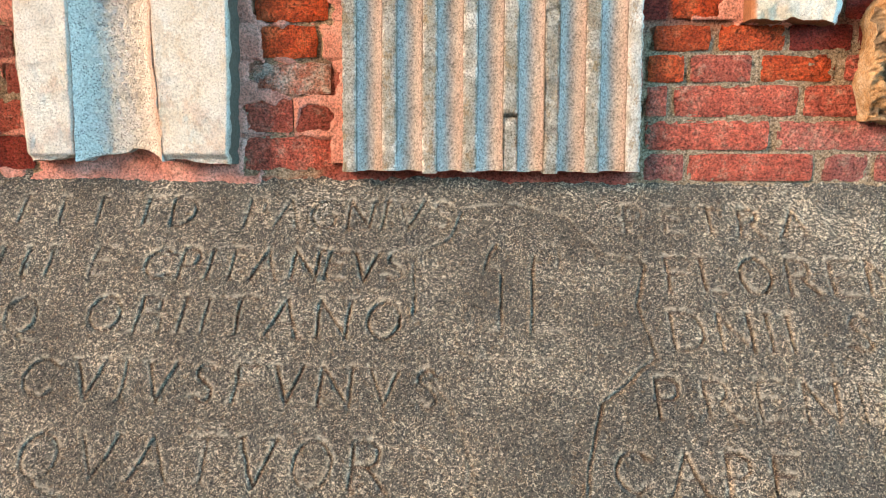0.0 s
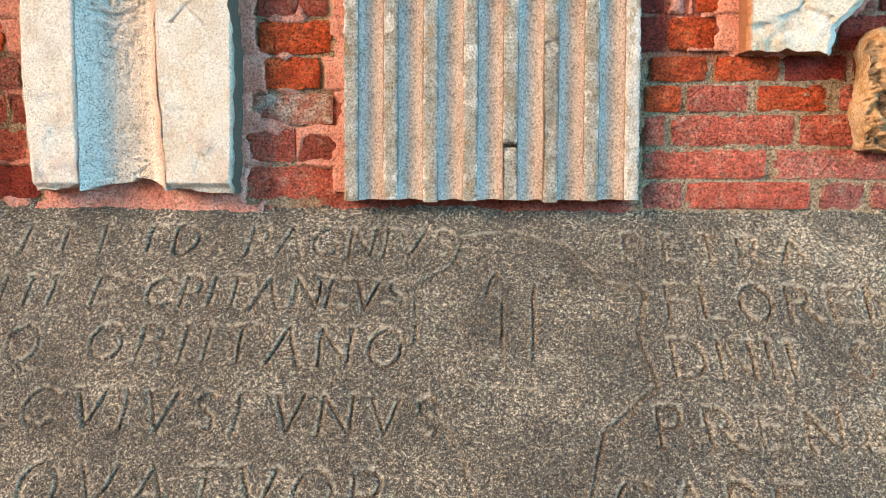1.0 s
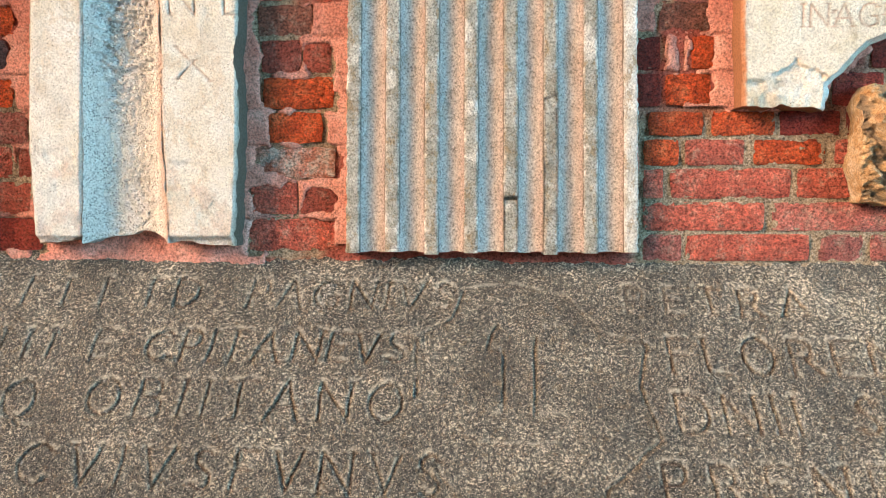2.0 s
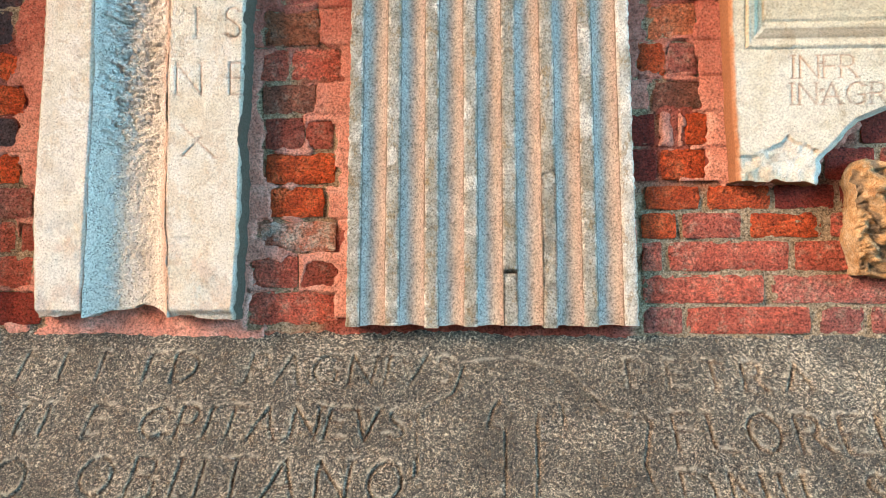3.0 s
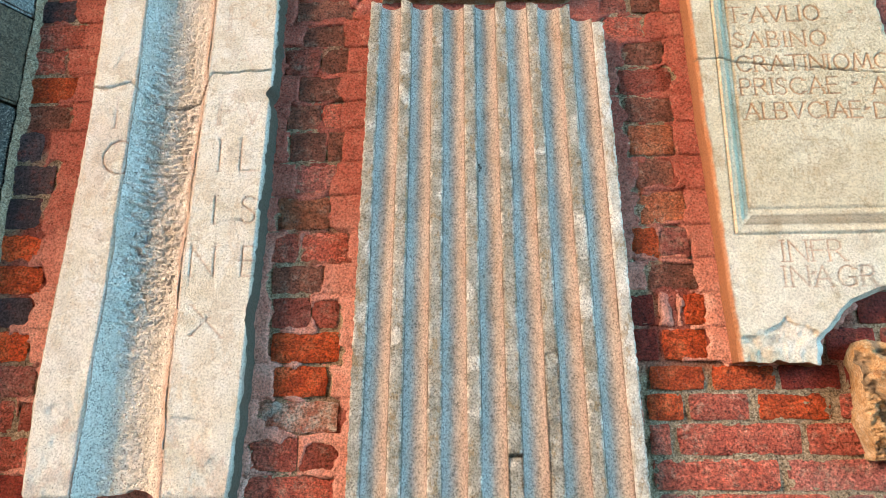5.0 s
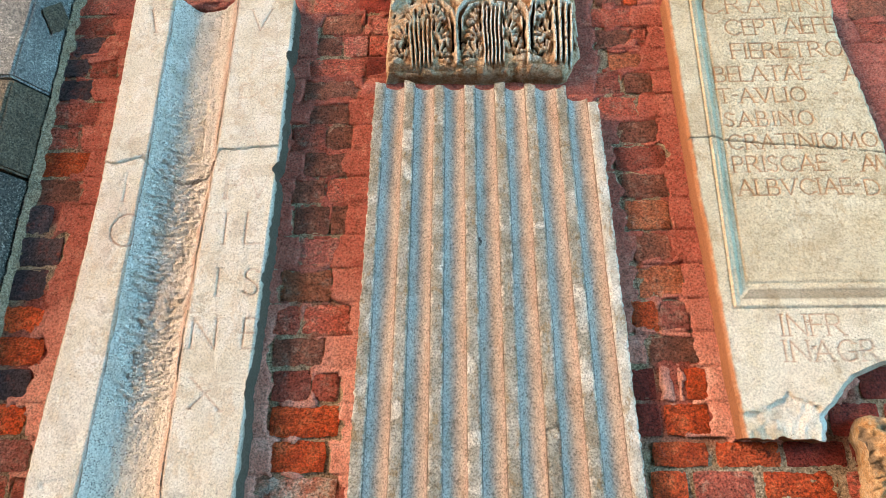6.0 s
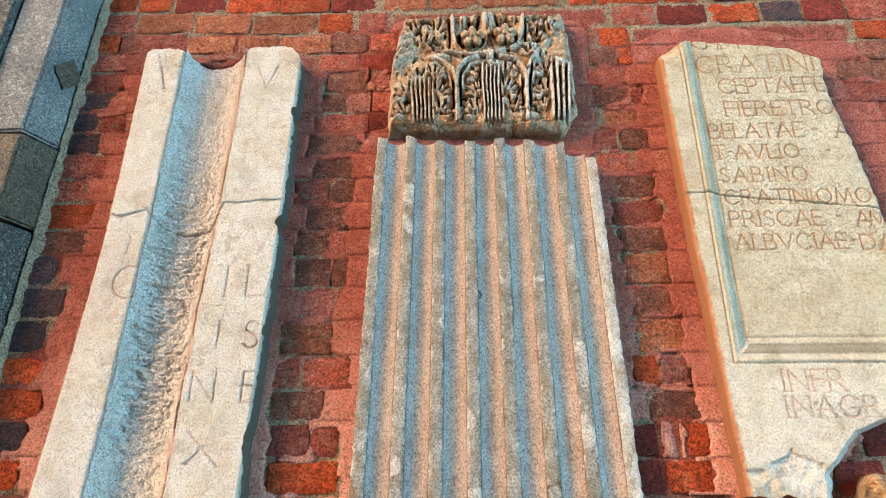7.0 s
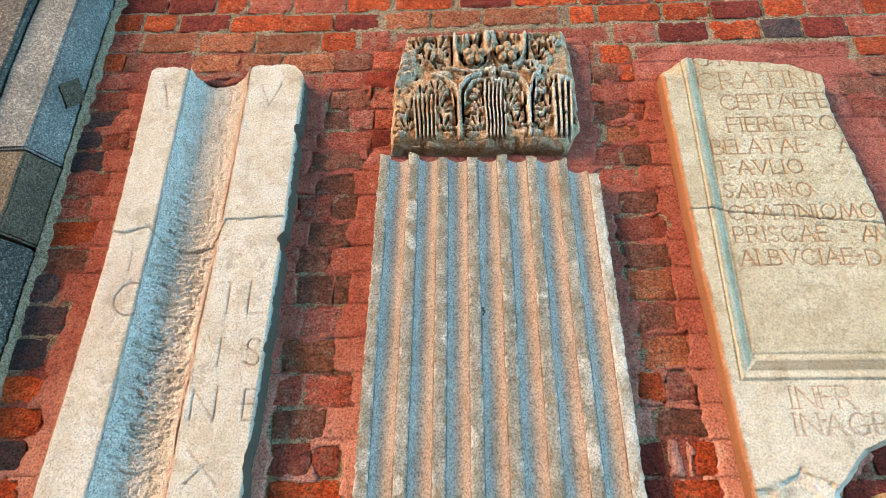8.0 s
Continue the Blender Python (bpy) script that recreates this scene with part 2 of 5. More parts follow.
def granite_material(name, dark, mid, light, warm, size=1.0, bump=1.0):
    """Speckled granite: ragged black, cream and rusty crystals, denser in some patches than in others."""
    k = Nodes(name, 0.78)
    patch = k.noise(6, 5, 0.65)
    c = k.ramp(k.noise(75 / size, 7, 0.75), (0.36, tuple(v * 0.6 for v in mid)), (0.52, mid), (0.66, tuple(v * 1.35 for v in mid)))
    c = k.mix(k.ramp(k.noise(62 / size, 6, 0.7, k.stretch(1.0, 1.3, 0.8)), (0.55, 0.0), (0.62, 0.75)), c, warm)
    black = k.noise(150 / size, 4, 0.8, k.stretch(1.1, 0.9, 1.0))
    c = k.mix(k.ramp(black, (0.41, 1.0), (0.46, 0.0)), c, dark)
    fleck = k.noise(115 / size, 5, 0.82, k.stretch(0.9, 1.1, 1.05))
    dense = k.t.nodes.new("ShaderNodeMath")
    dense.operation = "MULTIPLY_ADD"
    k.link(patch, dense.inputs[0])
    dense.inputs[1].default_value = 0.20
    k.link(fleck, dense.inputs[2])
    c = k.mix(k.ramp(dense.outputs[0], (0.657, 0.0), (0.692, 1.0)), c, light)
    tiny = k.cells(330 / size)
    c = k.mix(k.ramp(tiny, (0.88, 0.0), (0.90, 0.75)), c, tuple(0.55 * a + 0.45 * b for a, b in zip(light, warm)))
    c = k.mix(k.ramp(tiny, (0.17, 0.9), (0.20, 0.0)), c, dark)
    c = k.mix(1.0, c, k.ramp(patch, (0.32, (0.80, 0.79, 0.78)), (0.68, (1.18, 1.16, 1.12))), "MULTIPLY")
    # pale highlight painted along the rims of cut lines
    c = k.mix(k.mix(1.0, k.attribute("rim_highlight"), k.ramp(k.noise(90, 5, 0.75), (0.44, 0.0), (0.56, 1.0)), "MULTIPLY"), c, light)
    c = k.mix(k.attribute("ink_and_light"), c, (0.17, 0.07, 0.035))
    return k.done(c, (k.noise(110 / size, 7, 0.78), 0.012 * bump), (k.noise(300 / size, 3, 0.7), 0.004 * bump))


GRANITE = granite_material("tomb_granite", (0.018, 0.020, 0.024), (0.130, 0.129, 0.119), (0.76, 0.71, 0.60), (0.215, 0.155, 0.10), 0.66, 1.6)
GREY_GRANITE = granite_material("grey_granite", (0.08, 0.09, 0.10), (0.245, 0.262, 0.275), (0.58, 0.60, 0.61), (0.25, 0.255, 0.25), 0.7, 0.8)
BROWN_GRANITE = granite_material("brown_granite", (0.05, 0.042, 0.034), (0.15, 0.125, 0.095), (0.33, 0.28, 0.22), (0.18, 0.13, 0.08), 0.8, 0.8)
DARK_GRANITE = granite_material("dark_granite", (0.035, 0.036, 0.038), (0.12, 0.12, 0.12), (0.50, 0.49, 0.47), (0.16, 0.14, 0.11), 0.9, 1.1)
MORTAR = mortar_material()
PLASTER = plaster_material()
CAPITAL = capital_material()


def paving_material():
    k = Nodes("worn_paving", 0.9)
    c = k.ramp(k.noise(3, 7, 0.7), (0.3, (0.20, 0.185, 0.165)), (0.7, (0.33, 0.31, 0.28)))
    c = k.mix(k.ramp(k.noise(90, 5, 0.7), (0.5, 0.0), (0.75, 0.6)), c, (0.14, 0.13, 0.115))
    return k.done(c, (k.noise(25, 6, 0.7), 0.01))


PAVING = paving_material()


# ---- shared shapes ----
def link_mesh(name, verts, faces, material, parent=None, label="", attrs=None, smooth=False):
    me = bpy.data.meshes.new(name)
    me.from_pydata(verts if isinstance(verts, list) else verts.tolist(), [], faces if isinstance(faces, list) else faces.tolist())
    if material is not None:
        me.materials.append(material)
    for key, values in (attrs or {}).items():
        a = me.attributes.new(key, "FLOAT", "POINT")
        a.data.foreach_set("value", np.ascontiguousarray(values, dtype=np.float32))
    if smooth:
        me.polygons.foreach_set("use_smooth", np.ones(len(me.polygons), dtype=bool))
    me.update()
    ob = new(name, me)
    if parent is not None:
        ob.parent = parent
    if label:
        tagged(ob, label)
    return ob


def part(name, bm, material, parent, label=""):
    """Links a bmesh as one mesh under a thing or a part."""
    me = bpy.data.meshes.new(name)
    bm.to_mesh(me)
    bm.free()
    me.materials.append(material)
    ob = new(name, me)
    ob.parent = parent
    if label:
        tagged(ob, label)
    return ob


def thing(name, label, category, at=(0, 0, 0), kind="", group=""):
    e = new(name)
    e.location = at
    e.empty_display_size = 0.05
    return tagged(e, label, category, group, kind)


def hash2(i, j, seed):
    v = np.sin(i * 127.1 + j * 311.7 + seed * 74.7) * 43758.5453
    return v - np.floor(v)


def value_noise(x, z, seed=0):
    i, j = np.floor(x), np.floor(z)
    u, w = x - i, z - j
    u, w = u * u * (3 - 2 * u), w * w * (3 - 2 * w)
    a, b = hash2(i, j, seed), hash2(i + 1, j, seed)
    c, d = hash2(i, j + 1, seed), hash2(i + 1, j + 1, seed)
    return (a * (1 - u) + b * u) * (1 - w) + (c * (1 - u) + d * u) * w


def fbm(x, z, scale, octaves=4, seed=0, gain=0.5):
    """Fractal noise about zero, within about -1 to 1."""
    x, z = np.asarray(x, float), np.asarray(z, float)
    total, amp, norm = 0.0, 1.0, 0.0
    for o in range(octaves):
        total = total + amp * (value_noise(x * scale, z * scale, seed + o * 13) * 2 - 1)
        norm += amp
        amp *= gain
        scale *= 2.03
    return total / norm


def smooth(a, b, v):
    t = np.clip((v - a) / (b - a), 0, 1)
    return t * t * (3 - 2 * t)


def polygon_distance(x, z, points):
    """Signed distance to a closed polygon, negative inside."""
    best = np.full(np.shape(x), 1e9)
    inside = np.zeros(np.shape(x), dtype=bool)
    n = len(points)
    for i in range(n):
        (ax, az), (bx, bz) = points[i], points[(i + 1) % n]
        ex, ez = bx - ax, bz - az
        t = np.clip(((x - ax) * ex + (z - az) * ez) / (ex * ex + ez * ez), 0, 1)
        best = np.minimum(best, np.hypot(x - ax - t * ex, z - az - t * ez))
        cross = (az > z) != (bz > z)
        with np.errstate(divide="ignore", invalid="ignore"):
            at = (bx - ax) * (z - az) / (bz - az if bz != az else 1e-9) + ax
        inside ^= cross & (x < at)
    return np.where(inside, -best, best)


def line_distance(x, z, points):
    best = np.full(np.shape(x), 1e9)
    for (ax, az), (bx, bz) in zip(points, points[1:]):
        ex, ez = bx - ax, bz - az
        t = np.clip(((x - ax) * ex + (z - az) * ez) / (ex * ex + ez * ez + 1e-12), 0, 1)
        best = np.minimum(best, np.hypot(x - ax - t * ex, z - az - t * ez))
    return best


def slab_mesh(name, x, y, z, back, material, parent=None, label="", attrs=None, soft=True, rim_rust_light=0.0, rim_soil_shade=0.0, under=0.0):
    """A solid from a grid of front points (rows up, columns across) closed by a rim and a flat back at y = back."""
    rows, cols = x.shape
    front = np.stack([x, y, z], -1).reshape(-1, 3)
    idx = np.arange(rows * cols).reshape(rows, cols)
    quads = np.stack([idx[:-1, :-1], idx[:-1, 1:], idx[1:, 1:], idx[1:, :-1]], -1).reshape(-1, 4)
    ring = np.concatenate([idx[0, :], idx[1:, -1], idx[-1, -2::-1], idx[-2:0:-1, 0]])
    lip, rim = front[ring].copy(), front[ring].copy()
    rim[:, 1] = back
    rim[:cols, 2] += under
    base, deep = rows * cols, rows * cols + len(ring)
    r = np.arange(len(ring))
    nxt = (r + 1) % len(ring)
    sides = np.stack([base + r, deep + r, deep + nxt, base + nxt], -1)
    verts = np.concatenate([front, lip, rim])
    faces = quads.tolist() + sides.tolist() + [(deep + r[::-1]).tolist()]
    padded = {k: np.concatenate([np.ravel(v), np.full(2 * len(ring), {"ink_and_light": rim_rust_light, "soil_shade": rim_soil_shade}.get(k, 0.0))]) for k, v in (attrs or {}).items()}
    return link_mesh(name, verts, faces, material, parent, label, padded, soft)


# ---- cut letters: strokes on a unit height, width first ----
GLYPHS = {
    "A": ".82;0,0 .41,1 .82,0;.16,.36 .66,.36", "B": ".62;0,0 0,1 .34,1 .5,.9 .5,.64 .34,.53 0,.53;.34,.53 .6,.42 .6,.12 .4,0 0,0",
    "C": ".82;.8,.84 .6,.98 .4,1 .18,.88 .03,.62 .03,.36 .18,.12 .4,0 .6,.02 .8,.16", "D": ".8;0,0 0,1 .36,1 .62,.88 .78,.62 .78,.36 .62,.12 .36,0 0,0",
    "E": ".5;.5,1 0,1 0,0 .5,0;0,.52 .38,.52", "F": ".5;.5,1 0,1 0,0;0,.52 .38,.52",
    "G": ".85;.8,.84 .6,.98 .4,1 .18,.88 .03,.62 .03,.36 .18,.12 .4,0 .6,.02 .8,.14 .8,.44 .6,.44", "H": ".7;0,0 0,1;.7,0 .7,1;0,.5 .7,.5", "I": ".12;.06,0 .06,1",
    "L": ".48;0,1 0,0 .48,0", "M": "1;0,0 .15,1 .5,.1 .85,1 1,0", "N": ".78;0,0 0,1 .78,0 .78,1",
    "O": ".9;.45,1 .2,.9 .04,.66 .04,.34 .2,.1 .45,0 .7,.1 .86,.34 .86,.66 .7,.9 .45,1", "P": ".58;0,0 0,1 .36,1 .54,.88 .54,.6 .36,.46 0,.46",
    "Q": ".95;.45,1 .2,.9 .04,.66 .04,.34 .2,.1 .45,0 .7,.1 .86,.34 .86,.66 .7,.9 .45,1;.4,.02 .6,-.2 1.0,-.3",
    "R": ".68;0,0 0,1 .36,1 .54,.88 .54,.62 .36,.5 0,.5;.3,.5 .72,0", "S": ".52;.48,.86 .34,.98 .16,.97 .04,.84 .06,.66 .26,.52 .46,.38 .5,.18 .38,.03 .18,.02 .02,.14",
    "T": ".7;0,1 .7,1;.35,1 .35,0", "V": ".8;0,1 .4,0 .8,1", "X": ".75;0,0 .75,1;0,1 .75,0", "K": ".66;0,0 0,1;.62,1 .02,.5 .66,0", ".": ".2;.08,.5 .12,.54",
}


def strokes(text, x0, x1, z0, height, lean=0.0):
    """Polylines of a line of capitals set between x0 and x1 on the base line z0."""
    glyphs = [GLYPHS[c].split(";") for c in text]
    total = sum(float(g[0]) for g in glyphs) * height
    gap = (x1 - x0 - total) / max(1, len(text) - 1)
    at, out = x0, []
    for g in glyphs:
        for s in g[1:]:
            pts = [tuple(float(v) for v in p.split(",")) for p in s.split()]
            out.append([(at + u * height + lean * v * height, z0 + v * height) for u, v in pts])
        at += float(g[0]) * height + gap
    return out


def carve(x, z, lines, width, serif=0.0):
    """0 to 1: how deep a V cut along the lines reaches at each point of a grid."""
    cut = np.zeros(x.shape)
    for pts in lines:
        if serif:
            for px, pz in (pts[0], pts[-1]):
                if pts[0] != pts[-1]:
                    cut = carve_into(cut, x, z, [(px - serif, pz), (px + serif, pz)], width * 0.7)
        cut = carve_into(cut, x, z, pts, width)
    return cut


def carve_into(cut, x, z, pts, width):
    px, pz = [p[0] for p in pts], [p[1] for p in pts]
    near = (x > min(px) - 2 * width) & (x < max(px) + 2 * width) & (z > min(pz) - 2 * width) & (z < max(pz) + 2 * width)
    if near.any():
        d = line_distance(x[near], z[near], pts)
        cut[near] = np.maximum(cut[near], np.clip(1 - d / width, 0, 1))
    return cut


# ---- large structure ----
COURSES = [-0.003, 0.076, 0.152, 0.226, 0.300, 0.374, 0.450, 0.523, 0.600, 0.686, 0.767, 0.850, 0.923, 0.998,
           1.072, 1.143, 1.214, 1.280, 1.352, 1.421, 1.490, 1.565, 1.647, 1.722, 1.798, 1.873, 1.950, 2.026]
LOW_RIGHT = [-0.022, 0.041, 0.109, 0.178, 0.238, 0.296]
SLAB_EDGE = [(-0.652, 0.022), (-0.657, 0.26), (-0.640, 0.56), (-0.630, 0.90), (-0.638, 1.42), (-0.61, 1.465), (-0.22, 1.465), (-0.197, 1.40), (-0.199, 0.95), (-0.217, 0.30), (-0.232, 0.025)]
SHAFT_EDGE = [(0.0, 0.0), (0.023, 1.155), (0.574, 1.12), (0.60, 0.0)]
CAPITAL_EDGE = [(0.052, 1.165), (0.060, 1.40), (0.080, 1.545), (0.540, 1.545), (0.545, 1.25), (0.515, 1.150)]
TABLET_EDGE = [(0.80, 0.295), (0.792, 0.55), (0.779, 1.41), (0.855, 1.461), (1.118, 1.427), (1.195, 1.387), (1.19, 1.27), (1.21, 1.12), (1.23, 0.9), (1.31, 0.60),
               (1.35, 0.50), (1.11, 0.445), (1.055, 0.405), (0.985, 0.345), (0.977, 0.285)]
STONES = [SLAB_EDGE, SHAFT_EDGE, CAPITAL_EDGE, TABLET_EDGE]


def sag(x, z):
    """The courses climb a little towards the buttress, high on the wall."""
    return np.maximum(0, -x - 0.25) * 0.03 * np.clip(z, 0, 2)


g = bmesh.new()
bmesh.ops.create_grid(g, x_segments=24, y_segments=24, size=60)
for v in g.verts:
    v.co.z = -1.32
ground_mesh = bpy.data.meshes.new("ground")
g.to_mesh(ground_mesh)
g.free()
ground_mesh.materials.append(PAVING)
tagged(new("ground", ground_mesh), "worn grey stone paving at the foot of the wall", "ground", kind="structure")


def plain_block(name, x0, x1, y0, y1, z0, z1, material, label, category):
    bm = bmesh.new()
    bmesh.ops.create_cube(bm, size=1, matrix=Matrix.LocRotScale(((x0 + x1) / 2, (y0 + y1) / 2, (z0 + z1) / 2), None, (x1 - x0, y1 - y0, z1 - z0)))
    me = bpy.data.meshes.new(name)
    bm.to_mesh(me)
    bm.free()
    me.materials.append(material)
    return tagged(new(name, me), label, category, kind="structure")


# unseen wall and ceiling added to block sky light behind and above, open at both ends
plain_block("wall_south", -3.0, 6.4, -5.6, -5.3, -1.32, 4.6, MORTAR, "unseen plain sandy plastered back wall, added to block the sky", "wall")
plain_block("ceiling", -2.0, 6.4, -5.6, 0.45, 4.604, 4.8, MORTAR, "unseen plain sandy plastered ceiling, added to block the sky", "ceiling")

# bricks: tone, start and end along the wall, one line for each course
MIDDLE = ["r -.216 -.026", "r -.211 -.112,r -.105 -.028", "w -.196 -.029", "b -.172 -.055", "b -.180 -.031", "r -.182 -.099,r -.094 -.036", "n -.188 -.074", "r -.192 -.134,r -.128 -.022",
          "o -.186 -.066", "p -.148 -.056", "n -.165 -.083,n -.075 -.04", "n -.176 -.099,r -.091 -.048", "n -.152 -.050", "r -.190 -.107,n -.100 -.039", "n -.15 -.05", "n -.17 -.03",
          "r -.162 -.015,m -.008 .045", "n -.144 -.081,p -.073 -.011,r -.004 .05", "n -.135 -.03,p -.02 .05", "r -.165 -.051,m -.04 .05", "r -.72 -.57,o -.56 -.42,o -.41 -.295,o -.288 -.136,n -.126 -.03,r -.02 .06",
          "r -.828 -.731,o -.722 -.556,o -.548 -.383,o -.375 -.187,b -.178 -.077,r -.06 .024",
          "b -.837 -.747,b -.738 -.64,m -.623 -.472,b -.463 -.306,b -.302 -.154,m -.147 -.013,o .004 .14,o .152 .292,o .305 .524",
          "m -.836 -.681,m -.672 -.528,b -.519 -.43,r -.421 -.288,r -.279 -.121,b -.112 .018,b .036 .208,m .233 .386,b .398 .579,b .596 .646",
          "b -.86 -.7,r -.69 -.56,b -.55 -.33,m -.32 -.15,b -.14 .08,r .09 .2,b .21 .43,r .44 .66,b .67 .9,m .91 1.02,b 1.03 1.26,r 1.27 1.5",
          "r -.86 -.76,b -.75 -.52,b -.51 -.3,r -.29 -.18,b -.17 .06,m .07 .3,b .31 .42,r .43 .67,r .68 .8,b .81 1.05,b 1.06 1.3,r 1.31 1.5",
          "b -.86 -.64,m -.63 -.5,b -.49 -.26,r -.25 -.02,b -.01 .1,r .11 .34,b .35 .58,b .59 .7,r .71 .95,b .96 1.2,r 1.21 1.5"]
LEFT = ["m -.98 -.675", "r -.98 -.69", "r -.86 -.735,r -.72 -.68", "p -.90 -.70", "b -.95 -.727", "u -.97 -.736", "b -.96 -.719", "b -.95 -.729", "u -.92 -.749", "u -.93 -.727", "u -.92 -.773", "n -.91 -.714",
        "b -.852 -.709", "r -.93 -.75", "r -.92 -.706", "u -.92 -.744", "u -.90 -.767,r -.759 -.69", "u -.92 -.736", "r -.92 -.72", "r -.92 -.73", "b -.834 -.769,n -.76 -.717"]
RIGHT = {4: "m .604 .649,b .661 .753,m 1.0 1.10,r 1.115 1.3", 5: "m .594 .648,b .714 .759,m 1.075 1.2,m 1.21 1.4", 6: "n .645 .747", 7: "b .615 .671,p .679 .738", 8: "o .633 .738", 9: "n .636 .72", 10: "o .624 .725", 11: "n .622 .731",
         12: "r .613 .736", 13: "n .631 .722", 14: "r .584 .685", 15: "r .578 .644,n .658 .724", 16: "o .622 .711", 17: "n .591 .682,r .69 .727", 18: "r .59 .693,n 1.25 1.42",
         19: "n .605 .672,b .68 .714,n 1.331 1.443", 20: "b .628 .715,b 1.343 1.464", 21: "r .677 .798,m .806 .944,b .955 1.092,u 1.10 1.21,m 1.218 1.335,r 1.343 1.489",
         22: "b .56 .626,b .643 .82,b .832 .963,m .973 1.112,b 1.122 1.241,r 1.249 1.399,b 1.407 1.508", 23: "r .66 .80,b .812 1.03,m 1.04 1.15,b 1.16 1.38,r 1.39 1.5",
         17.5: "r 1.27 1.42"}
BELOW = ["p .622 .700,r .712 .962,p .985 1.072,p 1.09 1.25", "r .622 .869,p .886 1.15", "r .621 .659,r .676 .921,r .935 1.042,m 1.06 1.2", "b .620 .690,r .705 .824,b .845 .989,r 1.01 1.12", "b .628 .740,b .757 .885,m .895 1.017,m 1.03 1.2"]


def brick_list():
    out = []

    def take(line, z0, z1):
        for item in line.split(","):
            tone, a, b = item.split()
            a, b = float(a), float(b)
            lift = float(sag((a + b) / 2, z0))
            out.append((tone, a - 0.002, b + 0.002, z0 + 0.0035 + lift, z1 - 0.0035 + lift))

    for i, line in enumerate(MIDDLE):
        take(line, COURSES[i], COURSES[i + 1])
    for i, line in enumerate(LEFT):
        take(line, COURSES[i], COURSES[i + 1])
    for i, line in RIGHT.items():
        take(line, COURSES[int(i)], COURSES[int(i) + 1])
    for i, line in enumerate(BELOW):
        take(line, LOW_RIGHT[i], LOW_RIGHT[i + 1])
    return out


BRICKS = brick_list()


def brick_gap(x, z):
    """Distance to the nearest brick face, negative on it."""
    brick = np.full(x.shape, 1e9)
    for tone, a, b, z0, z1 in BRICKS:
        win = (x > a - 0.06) & (x < b + 0.06) & (z > z0 - 0.06) & (z < z1 + 0.06)
        if win.any():
            dx = np.maximum(a - x[win], x[win] - b)
            dz = np.maximum(z0 - z[win], z[win] - z1)
            d = np.where((dx > 0) & (dz > 0), np.hypot(np.maximum(dx, 0), np.maximum(dz, 0)), np.maximum(dx, dz))
            brick[win] = np.minimum(brick[win], d)
    return brick


def build_wall():
    xs = np.concatenate([[-9, -3, -1.6], np.arange(-1.1, 1.66, 0.0052), [2.2, 4, 9.4]])
    zs = np.concatenate([[-1.32, -0.6, -0.2], np.arange(-0.06, 2.06, 0.0052), [2.4, 3.2, 4.6]])
    x, z = np.meshgrid(xs, zs)
    gap = brick_gap(x, z)
    y = -0.0024 + 0.0030 * fbm(x, z, 75, 3, 3, 0.7) + 0.0008 * fbm(x, z, 6, 2, 9)
    y += 0.003 * smooth(0.0075, 0.002, np.abs(gap - 0.003)) * smooth(-0.25, 0.2, fbm(x, z, 16, 3, 29))
    hollow = np.hypot((x + 0.44) / 0.085, (z - 1.448) / 0.030)
    y += 0.055 * smooth(1.05, 0.7, hollow)
    low = smooth(0.33, 0.25, z) * smooth(0.58, 0.62, x)
    joint = smooth(0.024, 0.010, gap + 0.008 * fbm(x, z, 30, 3, 17)) * np.maximum(smooth(-0.35, 0.15, fbm(x, z, 7, 3, 19) + 0.5 * smooth(1.5, 1.62, z)), low)
    joint = np.maximum(joint, low * smooth(0.06, 0.03, gap))
    return tagged(slab_mesh("wall_north", x, y, z, 0.45, bed_material(), None, "", {"joint": joint}), "weathered red brick wall with sandy lime mortar joints", "wall", kind="structure")


wall = build_wall()


